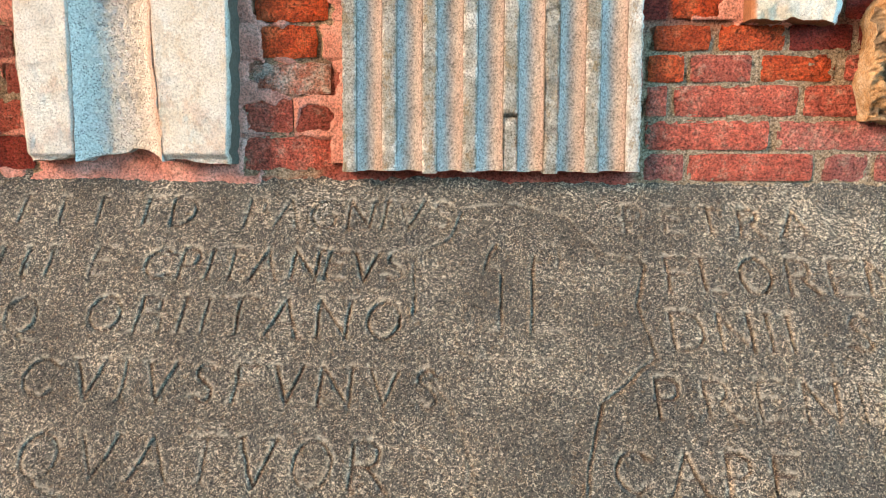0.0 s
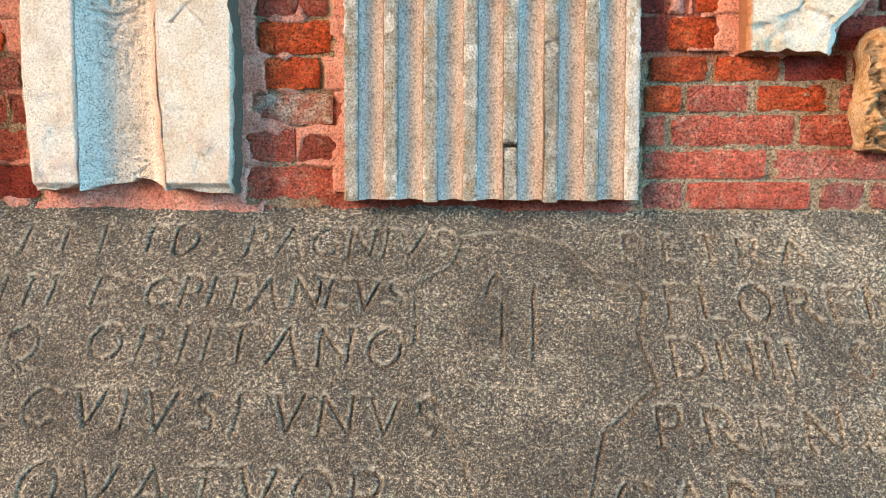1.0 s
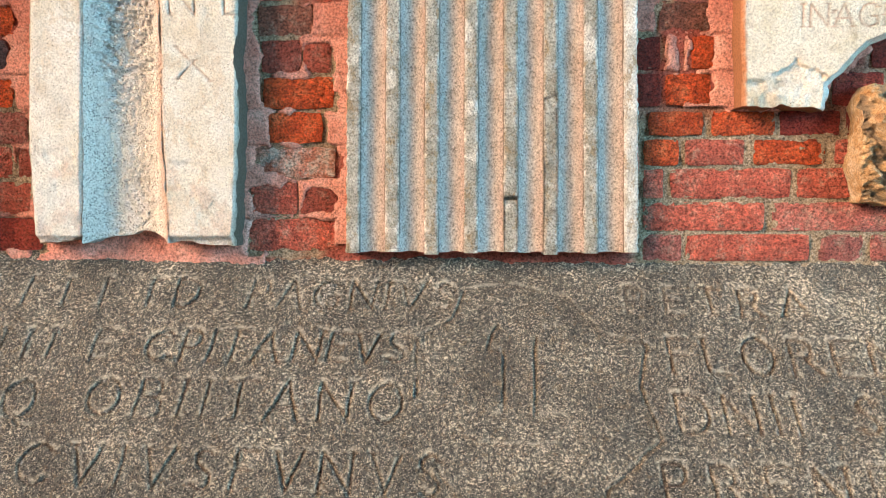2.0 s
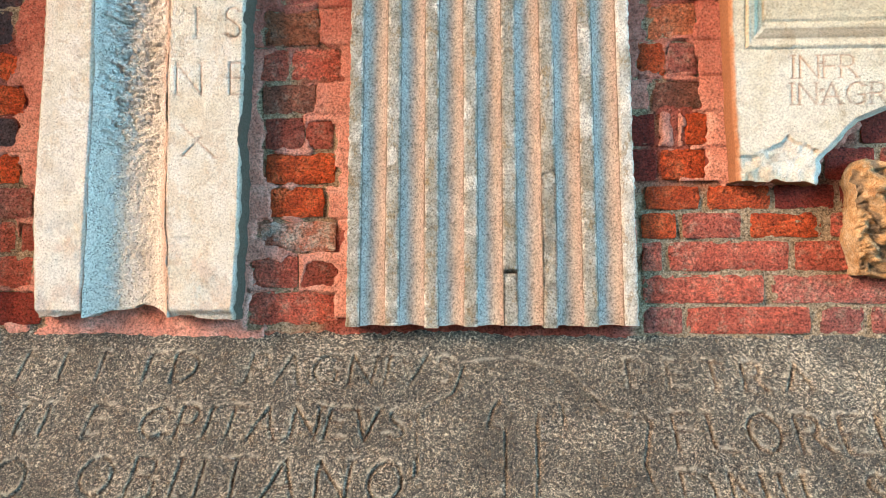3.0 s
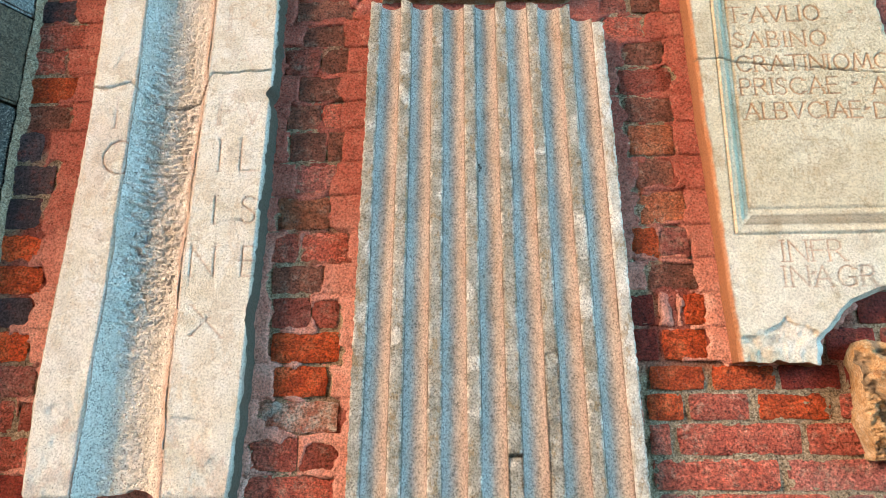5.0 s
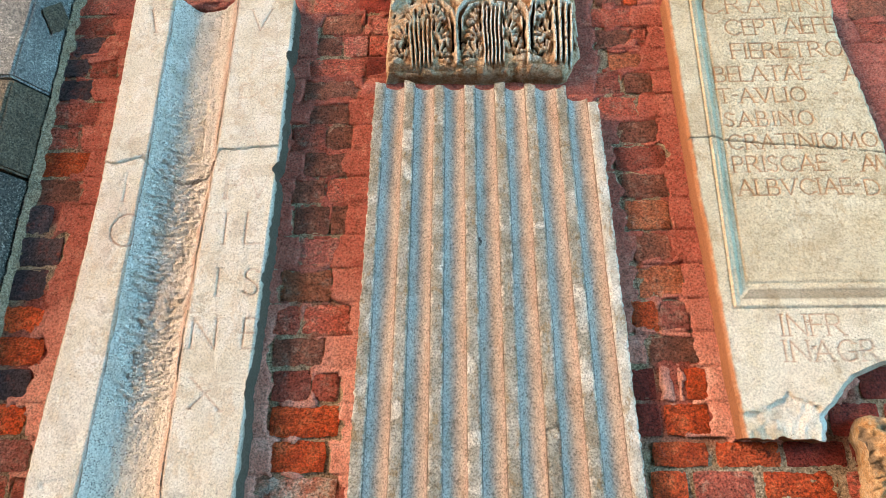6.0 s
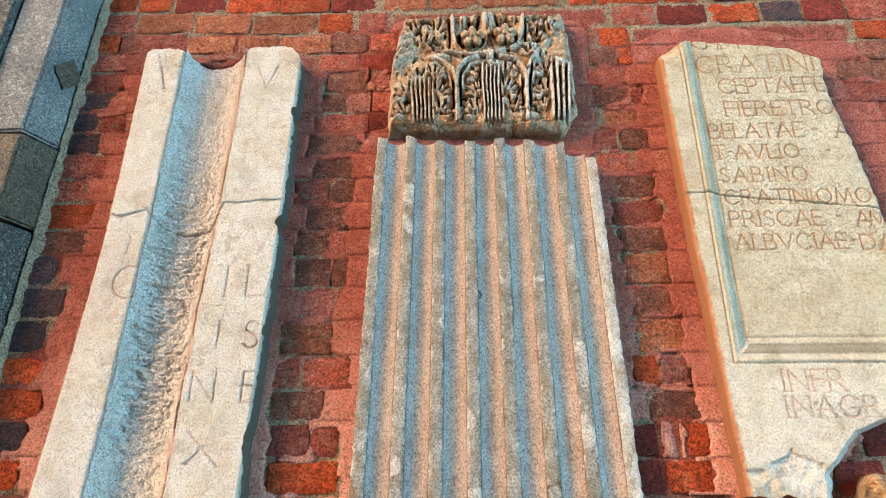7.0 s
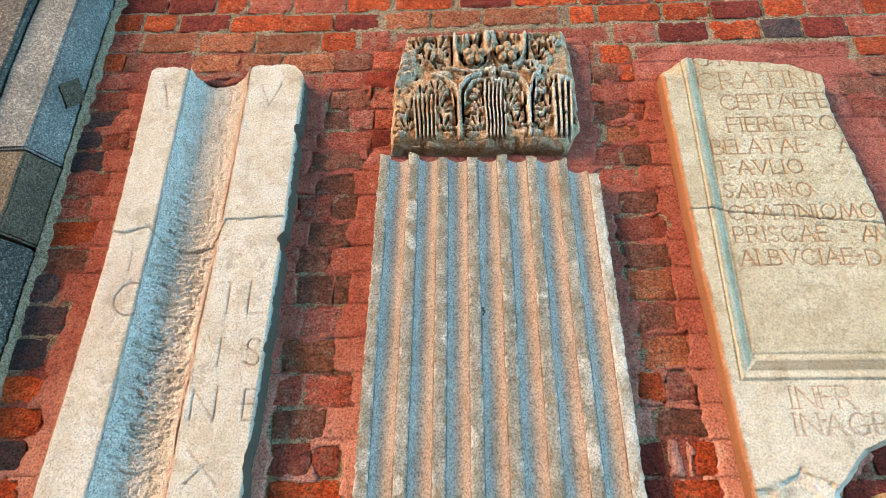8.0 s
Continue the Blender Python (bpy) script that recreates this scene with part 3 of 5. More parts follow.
def build_plaster():
    """Plaster bedded round the stones, thinning out over the brick edges."""
    step = 0.0042
    x, z = np.meshgrid(np.arange(-0.86, 1.42, step), np.arange(-0.03, 1.62, step))
    near = np.full(x.shape, 1e9)
    for s in STONES:
        near = np.minimum(near, polygon_distance(x, z, s))
    reach = 0.115 + 0.035 * fbm(x, z, 9, 4, 21) + 0.05 * smooth(0.8, 1.2, z)
    reach = np.where((z < 0.298) & (x > 0.55), 0.012 + 0.016 * fbm(x, z, 20, 3, 5), reach)
    reach = np.where((z > 1.43) & (x < 0.0), 0.02 + 0.02 * fbm(x, z, 14, 3, 6), reach)
    reach = np.where((z > 1.19) & (x > -0.02) & (x < 0.62), 0.055 + 0.022 * fbm(x, z, 14, 3, 7), reach)
    reach = np.where((x > 0.985) & (z < 0.52), 0.012 + 0.02 * fbm(x, z, 18, 3, 27), reach)
    reach = np.where((z > 1.5) & (x > 0.62), reach * 0.62, reach)
    reach = np.where((z < 0.016) & (x > -0.18), -1, reach)
    cover = (reach - near) / 0.012
    brick = brick_gap(x, z)
    wob = 0.020 * fbm(x, z * 1.5, 16, 4, 8, 0.6) + 0.007 * fbm(x, z, 70, 3, 31)
    bare = smooth(-0.15, 0.1, fbm(x, z, 11, 3, 77) - 0.9 * smooth(0.5, 0.75, z))
    crevice = smooth(-0.12, 0.12, fbm(x, z * 1.6, 17, 3, 78))
    clear = (brick + wob + 0.007 - 0.009 * bare - 0.007 * crevice) / 0.006
    wet = np.clip(np.minimum(cover, clear), -1, 1)
    y = -0.0082 * smooth(-0.4, 1, wet) + 0.014 * smooth(0.1, -1, wet) + 0.002 * fbm(x, z, 26, 4, 2) + 0.003 * fbm(x, z, 5, 2, 12)
    for level in COURSES[3:22]:
        off = np.abs(z - level - sag(x, z) - 0.003 * fbm(x, x * 0, 14, 2, int(level * 100)))
        y += 0.007 * np.clip(1 - off / 0.0035, 0, 1) * smooth(-0.5, 0.2, fbm(x, z, 4, 2, 40))
    keep = (wet > -0.98) & (near > -0.03) & (np.hypot((x + 0.44) / 0.085, (z - 1.448) / 0.030) > 0.95 + 0.15 * fbm(x, z, 40, 2, 3))
    idx = np.full(x.shape, -1)
    rows, cols = np.nonzero(keep)
    idx[rows, cols] = np.arange(len(rows))
    quad = np.stack([idx[:-1, :-1], idx[:-1, 1:], idx[1:, 1:], idx[1:, :-1]], -1).reshape(-1, 4)
    quad = quad[(quad >= 0).all(1)]
    verts = np.stack([x[keep], y[keep], z[keep]], -1)
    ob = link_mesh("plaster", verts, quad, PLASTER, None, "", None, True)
    solid = ob.modifiers.new("body", "SOLIDIFY")
    solid.thickness, solid.offset = 0.02, -1.0
    return tagged(ob, "pink and red lime plaster bedding round the old stones", "plaster", kind="structure")


build_plaster()


# ---- buttress of cut stone beside the wall ----
def ashlar(name, x0, x1, y0, y1, z0, z1, material, parent, seed, bevel=0.008, label="", splay=0.0):
    """A dressed block: fine faces with worn arrises."""
    bm = bmesh.new()
    bmesh.ops.create_cube(bm, size=1)
    for v in bm.verts:
        v.co = Vector(((x0 + x1) / 2 + v.co.x * (x1 - x0), (y0 + y1) / 2 + v.co.y * (y1 - y0), (z0 + z1) / 2 + v.co.z * (z1 - z0)))
    for v in bm.verts:
        if splay and v.co.x > (x0 + x1) / 2 and v.co.y < (y0 + y1) / 2:
            v.co.x -= splay
    bmesh.ops.bevel(bm, geom=bm.edges[:], offset=bevel, segments=2, affect="EDGES")
    bmesh.ops.subdivide_edges(bm, edges=[e for e in bm.edges if e.calc_length() > 0.08], cuts=14, use_grid_fill=True)
    for v in bm.verts:
        n = noise.fractal(v.co * 14 + Vector((seed, 0, 0)), 1.0, 2.0, 4)
        v.co += Vector((n, noise.noise(v.co * 17 + Vector((0, seed, 3))), 0)) * 0.004
    return part(name, bm, material, parent, label)


buttress = thing("stone_buttress", "grey granite buttress of stacked blocks against the brick wall", "buttress", (-1.1, -0.1, -1.32))
buttress_parts = [
    ("block", -1.020, -0.826, -0.102, 0.02, 1.176, 2.5, GREY_GRANITE, 1, 0.068, "pale blue-grey granite block"),
    ("block", -1.020, -0.824, -0.102, 0.02, 0.930, 1.170, BROWN_GRANITE, 2, 0.068, "brown weathered granite block"),
    ("block", -1.020, -0.828, -0.100, 0.02, -0.10, 0.922, DARK_GRANITE, 3, 0.066, "dark speckled granite block"),
    ("block", -1.020, -0.828, -0.100, 0.02, -1.32, -0.106, DARK_GRANITE, 4, 0.066, "dark speckled granite block"),
    ("shaft", -1.60, -1.026, -0.12, 0.02, 0.60, 2.5, DARK_GRANITE, 5, 0.0, "dark speckled granite shaft"),
    ("shaft", -1.60, -1.026, -0.12, 0.02, -1.32, 0.594, DARK_GRANITE, 6, 0.0, "dark speckled granite shaft"),
]
for nm, x0, x1, y0, y1, z0, z1, mt, sd, sp, lb in buttress_parts:
    ob = ashlar(nm, x0, x1, y0, y1, z0, z1, mt, buttress, sd, 0.006, lb, sp)
    ob.matrix_parent_inverse = Matrix.Translation(buttress.location).inverted()


bm = bmesh.new()
bmesh.ops.create_grid(bm, x_segments=12, y_segments=12, size=1.0)
bmesh.ops.rotate(bm, verts=bm.verts[:], matrix=Matrix.Rotation(radians(45), 3, "Z"))
for v in bm.verts:
    across, up = v.co.x, v.co.y
    ragged = 1 + 0.25 * noise.noise(Vector((across * 2, up * 2, 4.0)))
    v.co = Vector((-0.8585 + 0.0125 * across, -0.050 + 0.0225 * across, 1.405 + 0.034 * up * ragged))
    v.co += Vector((0.9, -0.45, 0)) * (0.004 + 0.004 * noise.noise(v.co * 60))
bmesh.ops.solidify(bm, geom=bm.faces[:], thickness=0.012)
hole = part("patch", bm, BROWN_GRANITE, buttress, "dark brown mortar patch")
hole.matrix_parent_inverse = Matrix.Translation(buttress.location).inverted()


def build_joint():
    """Lumpy lime mortar pressed into the corner between buttress and wall."""
    s, t = np.meshgrid(np.linspace(0, 1, 14), np.linspace(0, 1, 620))
    z = -0.06 + 2.12 * t
    course = 0.5 + 0.5 * np.cos(2 * np.pi * z / 0.0745)
    reach = 0.004 + 0.014 * fbm(z, z * 0, 9, 4, 61) + 0.018 * course * smooth(-0.2, 0.4, fbm(z, z * 0, 5, 2, 62))
    x = -0.840 + (0.009 + np.maximum(0.003, reach)) * s
    y = -0.004 - 0.018 * (1 - s) ** 1.4 - 0.006 * np.sin(np.pi * s) + 0.007 * fbm(x, z, 60, 4, 63) + 0.010 * smooth(0.8, 1.0, s)
    return tagged(slab_mesh("trim_mortar", x, y, z, 0.02, MORTAR), "lumpy grey-green lime mortar between buttress and wall", "mortar joint", kind="structure")


build_joint()


# ---- the grooved gutter stone ----
def edge_at(z, knots):
    return np.interp(z, [k[0] for k in knots], [k[1] for k in knots])


def build_grooved_slab():
    e = thing("inscribed_slab", "cream limestone slab with a hacked gutter and worn cut letters", "stone slab", (-0.425, 0, 0.02))
    L = [(0.02, -0.652), (0.26, -0.657), (0.56, -0.640), (0.90, -0.630), (1.47, -0.640)]
    R = [(0.02, -0.231), (0.20, -0.218), (0.56, -0.209), (0.95, -0.198), (1.47, -0.197)]
    GL = [(0.02, -0.548), (0.26, -0.538), (0.5, -0.528), (1.0, -0.521), (1.47, -0.524)]
    GR = [(0.02, -0.368), (0.26, -0.373), (0.5, -0.371), (0.95, -0.357), (1.47, -0.353)]
    crack = [(-0.66, 0.955), (-0.60, 0.938), (-0.538, 0.956), (-0.50, 0.915), (-0.445, 0.90), (-0.374, 0.906), (-0.345, 0.968), (-0.19, 0.979)]
    letters = strokes("V", -0.312, -0.239, 1.323, 0.070) + [[(-0.583, 1.400), (-0.561, 1.326)], [(-0.548, 1.401), (-0.520, 1.401)]] + strokes("IB", -0.300, -0.225, 1.205, 0.066)
    letters += strokes("IPO", -0.320, -0.205, 1.085, 0.070) + strokes("A", -0.304, -0.246, 0.978, 0.070) + strokes("IPV", -0.325, -0.208, 0.838, 0.076)
    letters += strokes("IL", -0.312, -0.222, 0.724, 0.077) + strokes("IS", -0.312, -0.216, 0.600, 0.064) + strokes("NE", -0.350, -0.205, 0.482, 0.066)
    letters += [[(-0.340, 0.420), (-0.268, 0.350)], [(-0.335, 0.355), (-0.300, 0.392)]] + strokes("C", -0.576, -0.512, 0.958, 0.085) + strokes("I", -0.566, -0.552, 0.836, 0.080) + strokes("C", -0.580, -0.520, 0.722, 0.082)

    def face(s, t, side):
        z0 = np.broadcast_to(t, s.shape) * 1.0
        top = 1.462 + 0.004 * fbm(s * 3, s * 0, 5, 2, 4) + 0 * s
        z = 0.024 + z0 * (top - 0.024)
        l, r, gl, gr = (edge_at(z, k) for k in (L, R, GL, GR))
        if side == "left":
            x = l + (gl - l) * s
        elif side == "right":
            x = gr + (r - gr) * s
        else:
            x = gl + (gr - gl) * s
        return x, z

    # the two flat bands
    for side, n in (("left", 64), ("right", 104)):
        s, t = np.meshgrid(np.linspace(0, 1, n), np.linspace(0, 1, 640))
        x, z = face(s, t, side)
        l, r = edge_at(z, L), edge_at(z, R)
        ragged = 0.0025 * fbm(z, z * 0, 14, 4, 7) + 0.0028 * fbm(z, z * 0, 80, 3, 8)
        if side == "left":
            x = x + (1 - s) * ragged + s ** 3 * 0.004 * fbm(z, z * 0, 20, 4, 27)
            outer = x - l
            round_off = 0.034
        else:
            nick = 0.012 * np.exp(-((z - 0.915) / 0.016) ** 2) + 0.010 * np.exp(-((z - 1.24) / 0.02) ** 2) + 0.008 * np.exp(-((z - 0.40) / 0.03) ** 2)
            x = x + (1 - s) ** 3 * 0.006 * fbm(z, z * 0, 18, 4, 28) + s * (ragged * 1.1 + 0.002 * fbm(z, z * 0, 37, 4, 66) - nick)
            outer = r - x
            round_off = 0.058
        # rounded upper corner and broken foot
        lost = np.clip(round_off - outer, 0, round_off)
        drop = round_off - np.sqrt(np.maximum(0, round_off ** 2 - lost ** 2))
        inner_gap = np.maximum(0, 0.020 - ((edge_at(z, GL) - x) if side == "left" else (x - edge_at(z, GR))))
        z = z - (drop + inner_gap ** 2 * 30) * smooth(0.85, 1.0, t) - 0.004 * t ** 20 * fbm(x, x * 0, 30, 3, 19)
        foot = 0.014 * fbm(x, x * 0, 16, 3, 15) + 0.010 * np.cos((x + 0.44) * 14)
        z = z + foot * (1 - t) ** 6
        y = -0.070 + 0.0022 * fbm(x, z, 9, 4, 1) + 0.0012 * fbm(x, z, 45, 3, 2)
        y += 0.010 * smooth(0.010 if side == "left" else 0.005, 0.0, outer) + 0.012 * smooth(0.014, 0.0, z - 0.024)
        gap = (edge_at(z, GL) - x) if side == "left" else (x - edge_at(z, GR))
        y += 0.006 * smooth(0.006, 0.0, gap)
        y += 0.006 * np.clip(1 - line_distance(x, z + 0.005 * fbm(x, z, 30, 3, 99), crack) / 0.004, 0, 1)
        flake = smooth(0.15, 0.3, fbm(x, z, 12, 4, 33)) * smooth(0.5, 0.15, z)
        y += 0.0025 * flake
        cut = carve(x, z, letters, 0.0034, 0.006) * (0.75 + 0.25 * smooth(-0.3, 0.3, fbm(x, z, 13, 3, 44)))
        cut = cut * (1 - 0.6 * smooth(0.80, 0.9, z) * smooth(1.31, 1.29, z))
        y += 0.0040 * cut
        stain = smooth(-0.12, 0.30, fbm(x, z, 24, 5, 81, 0.65) - 0.25 * smooth(0.05, 0.24, z)) * smooth(0.26, 0.18, z) + 0.8 * smooth(0.12, 0.3, fbm(x, z * 0.6, 7, 5, 82)) * smooth(0.5, 0.75, z) * smooth(0.95, 0.8, z)
        # cuts browned as painted groove shade, plus tan stains and a gutter-edge line
        ink_and_light = np.clip(cut * 0.5 + 0.24 * stain + 0.3 * smooth(0.012, 0.0, gap), 0, 1)
        # right side face darkened in colour: dirt plus painted shade
        ob = slab_mesh("band", x, y, z, 0.02, CREAM, e, "cream limestone band with shallow worn capitals", {"lime": 0.3 + 0.5 * smooth(0.55, 0.25, z) * smooth(-0.1, 0.25, fbm(x, z, 7, 3, 77) + (0.25 if side == "left" else -0.2)), "ink_and_light": ink_and_light, "soil_shade": np.maximum(0.5 * np.clip(1 - line_distance(x, z + 0.005 * fbm(x, z, 30, 3, 99), crack) / 0.003, 0, 1), 0.5 * smooth(0.004, 0.0, outer))}, True, 0.0, 1.0 if side == "right" else 0.3)
        ob.matrix_parent_inverse = Matrix.Translation(e.location).inverted()
    # the hollow
    s, t = np.meshgrid(np.linspace(0, 1, 100), np.linspace(0, 1, 760))
    x, z = face(s, t, "groove")
    x = x + (1 - s) ** 3 * 0.004 * fbm(z, z * 0, 20, 4, 27) + s ** 3 * 0.006 * fbm(z, z * 0, 18, 4, 28)
    notch = np.sin(np.pi * s) ** 0.7
    z = z - 0.042 * notch * t ** 12 + (0.022 * np.sin(np.pi * s ** 1.7) + 0.008 * fbm(s, s * 0, 5, 3, 23)) * (1 - t) ** 14
    bowl = np.where(s < 0.36, np.sin(np.pi / 2 * np.clip(s / 0.36, 0, 1)) ** 0.8, 1 - 0.10 * np.clip((s - 0.36) / 0.64, 0, 1) - 0.90 * np.clip((s - 0.36) / 0.64, 0, 1) ** 4.5)
    rough_hack = 0.30 + 0.70 * smooth(0.25, 0.5, z) * smooth(1.25, 0.85, z)
    y = -0.066 + 0.038 * bowl
    y += np.sqrt(np.clip(bowl, 0, 1)) * rough_hack * (1 + 0.9 * smooth(0.45, 0.2, s)) * (0.0075 * fbm(x + 0.3 * z, z * 2.4, 42, 3, 51) + 0.006 * fbm(x, z * 2.0, 90, 3, 52)) + 0.003 * fbm(x, z, 150, 2, 53)
    step = smooth(0.70, 0.74, s + 0.03 * fbm(z, z * 0, 9, 3, 60)) * smooth(0.90, 0.935, z) * smooth(1.5, 1.3, z)
    y -= 0.007 * step * bowl
    y += 0.007 * np.clip(1 - line_distance(x, z + 0.005 * fbm(x, z, 30, 3, 99), crack) / 0.005, 0, 1)
    # right edge tinted orange-brown: stain line plus painted warm light
    ob = slab_mesh("gutter", x, y, z, 0.02, GROOVE, e, "rough hacked concave gutter", {"lime": smooth(0.62, 0.2, z), "soil_shade": 0.5 * np.clip(1 - line_distance(x, z + 0.005 * fbm(x, z, 30, 3, 99), crack) / 0.004, 0, 1), "ink_and_light": 0.55 * smooth(0.84, 1.0, s + 0.08 * fbm(x, z, 26, 4, 68))})
    ob.matrix_parent_inverse = Matrix.Translation(e.location).inverted()


build_grooved_slab()


# ---- the fluted shaft ----
PIN = (0.277, 0.730)


def build_shaft():
    e = thing("fluted_shaft", "stained marble pilaster shaft with seven hollow flutes", "pilaster", (0.3, 0, 0))
    back = Matrix.Translation(e.location).inverted()
    flute, fillet = 0.0535, 0.0285
    unit = 7 * flute + 8 * fillet

    def across(u, z):
        w = 1 - 0.078 * z / 1.14
        return 0.300 - 0.0015 * z + (u / unit - 0.5) * 0.600 * w

    def top(u):
        return 1.163 - 0.02 * (u / unit)

    at = 0.0
    for i in range(8):
        # raised band between two flutes
        t = np.linspace(0, 1, 300)[:, None]
        s = np.linspace(0, 1, 9)[None, :]
        u = at + s * fillet + 0 * t
        last = 0.055 if i == 7 else 0.0
        z = (0.003 * math.sin(i * 2.1)) + t * (top(u) - last + 0.007 * math.sin(i * 1.7 + 1))
        x = across(u, z)
        wear = 0.0006 * fbm(z + i, z * 0, 22, 3, i) + 0.0012 * fbm(z + i, z * 0, 110, 3, i + 9)
        x = x + np.where(s < 0.3, wear, 0) * (1 if i else 2.2) + np.where(s > 0.7, (0.0006 * fbm(z - i, z * 0, 24, 3, i + 30) + 0.0012 * fbm(z - i, z * 0, 120, 3, i + 50)), 0) * (2.4 if i == 7 else 1)
        y = -0.052 + 0.0022 * np.abs(2 * s - 1) ** 9 + 0.0022 * fbm(x, z, 26, 4, 70 + i) + 0.0016 * fbm(x, z, 90, 3, 80)
        z = z - 0.012 * np.clip(fbm(x, x * 0, 40, 3, 88), -0.3, 1) * t ** 30
        lime = np.clip(smooth(0.55, 0.95, np.abs(2 * s - 1)) * smooth(0.15, 0.4, fbm(x, z, 60, 3, 93)) + 0.7 * smooth(0.25, 0.45, fbm(x, z, 20, 3, 94 + i)), 0, 0.9)
        soil_shade = np.zeros(y.shape)
        if i == 4:
            gap = np.clip(1 - np.abs(z - 0.112 - 0.002 * fbm(x, z, 60, 2, 3)) / 0.0045, 0, 1)
            y = y + 0.016 * gap + 0.004 * (z < 0.112)
            soil_shade = gap
        if i == 5:
            broken = (z < 0.312 + 0.01 * s) & (z > 0.03)
            y = y + np.where(broken, 0.0012 + 0.007 * np.maximum(0, fbm(x, z, 40, 4, 91)), 0)
            soil_shade = np.clip(1 - np.abs(z - 0.312 - 0.01 * s) / 0.004, 0, 1) + 0.35 * broken * smooth(0.0, 0.4, fbm(x, z, 50, 3, 92))
        ob = slab_mesh("fillet", x, y, z, 0.02, LIMED if i == 7 else FILLET, e, "lime-splashed edge fillet" if i == 7 else "", {"soil_shade": soil_shade, "ink_and_light": 0 * y, "lime": lime})
        ob.matrix_parent_inverse = back
        at += fillet
        if i == 7:
            break
        s = (0.5 - 0.5 * np.cos(np.pi * np.linspace(0, 1, 31)))[None, :]
        u = at + s * flute + 0 * t
        z = 0.002 + t * (top(u) - 0.012 - (0.03 if i == 6 else 0.0))
        x = across(u, z)
        y = -0.0495 + 0.0135 * (1 - np.abs(2 * s - 1) ** 2.0) + 0.0006 * fbm(x, z, 60, 3, 5 + i) + 0.0005 * fbm(x * 3, z, 120, 2, 6)
        z = z + 0.004 * np.sin(np.pi * s) * fbm(x, x * 0, 30, 2, i) * (1 - t) ** 8
        # thin shade lines painted where flute meets fillet
        edge_shade = 0.85 * smooth(0.075, 0.0, np.minimum(s, 1 - s) + 0.03 * fbm(x, z, 40, 3, 33 + i)) * smooth(-0.5, 0.1, fbm(x, z, 9, 3, 34 + i))
        # right side of the hollow tinted orange as painted warm sunlight
        ob = slab_mesh("flute", x, y, z, 0.018, FLUTE, e, "", {"soil_shade": edge_shade, "ink_and_light": 0.35 * smooth(0.55, 1.0, s + 0.1 * fbm(x, z, 14, 3, 36 + i))})
        ob.matrix_parent_inverse = back
        at += flute
    # a stub of iron cramp left in one flute
    bm = bmesh.new()
    for k in range(3):
        bmesh.ops.create_cube(bm, size=1, matrix=Matrix.Translation((PIN[0] + 0.003 * (k % 2), -0.0415 - 0.001 * k, PIN[1] + 0.0065 * (k - 1))) @ Matrix.Diagonal((0.0075, 0.010, 0.0055, 1)))
    bmesh.ops.bevel(bm, geom=bm.edges[:], offset=0.001, segments=2, affect="EDGES")
    ob = part("iron_pin", bm, DARK_GRANITE, e, "small dark rusted iron stub")
    ob.matrix_parent_inverse = back


build_shaft()


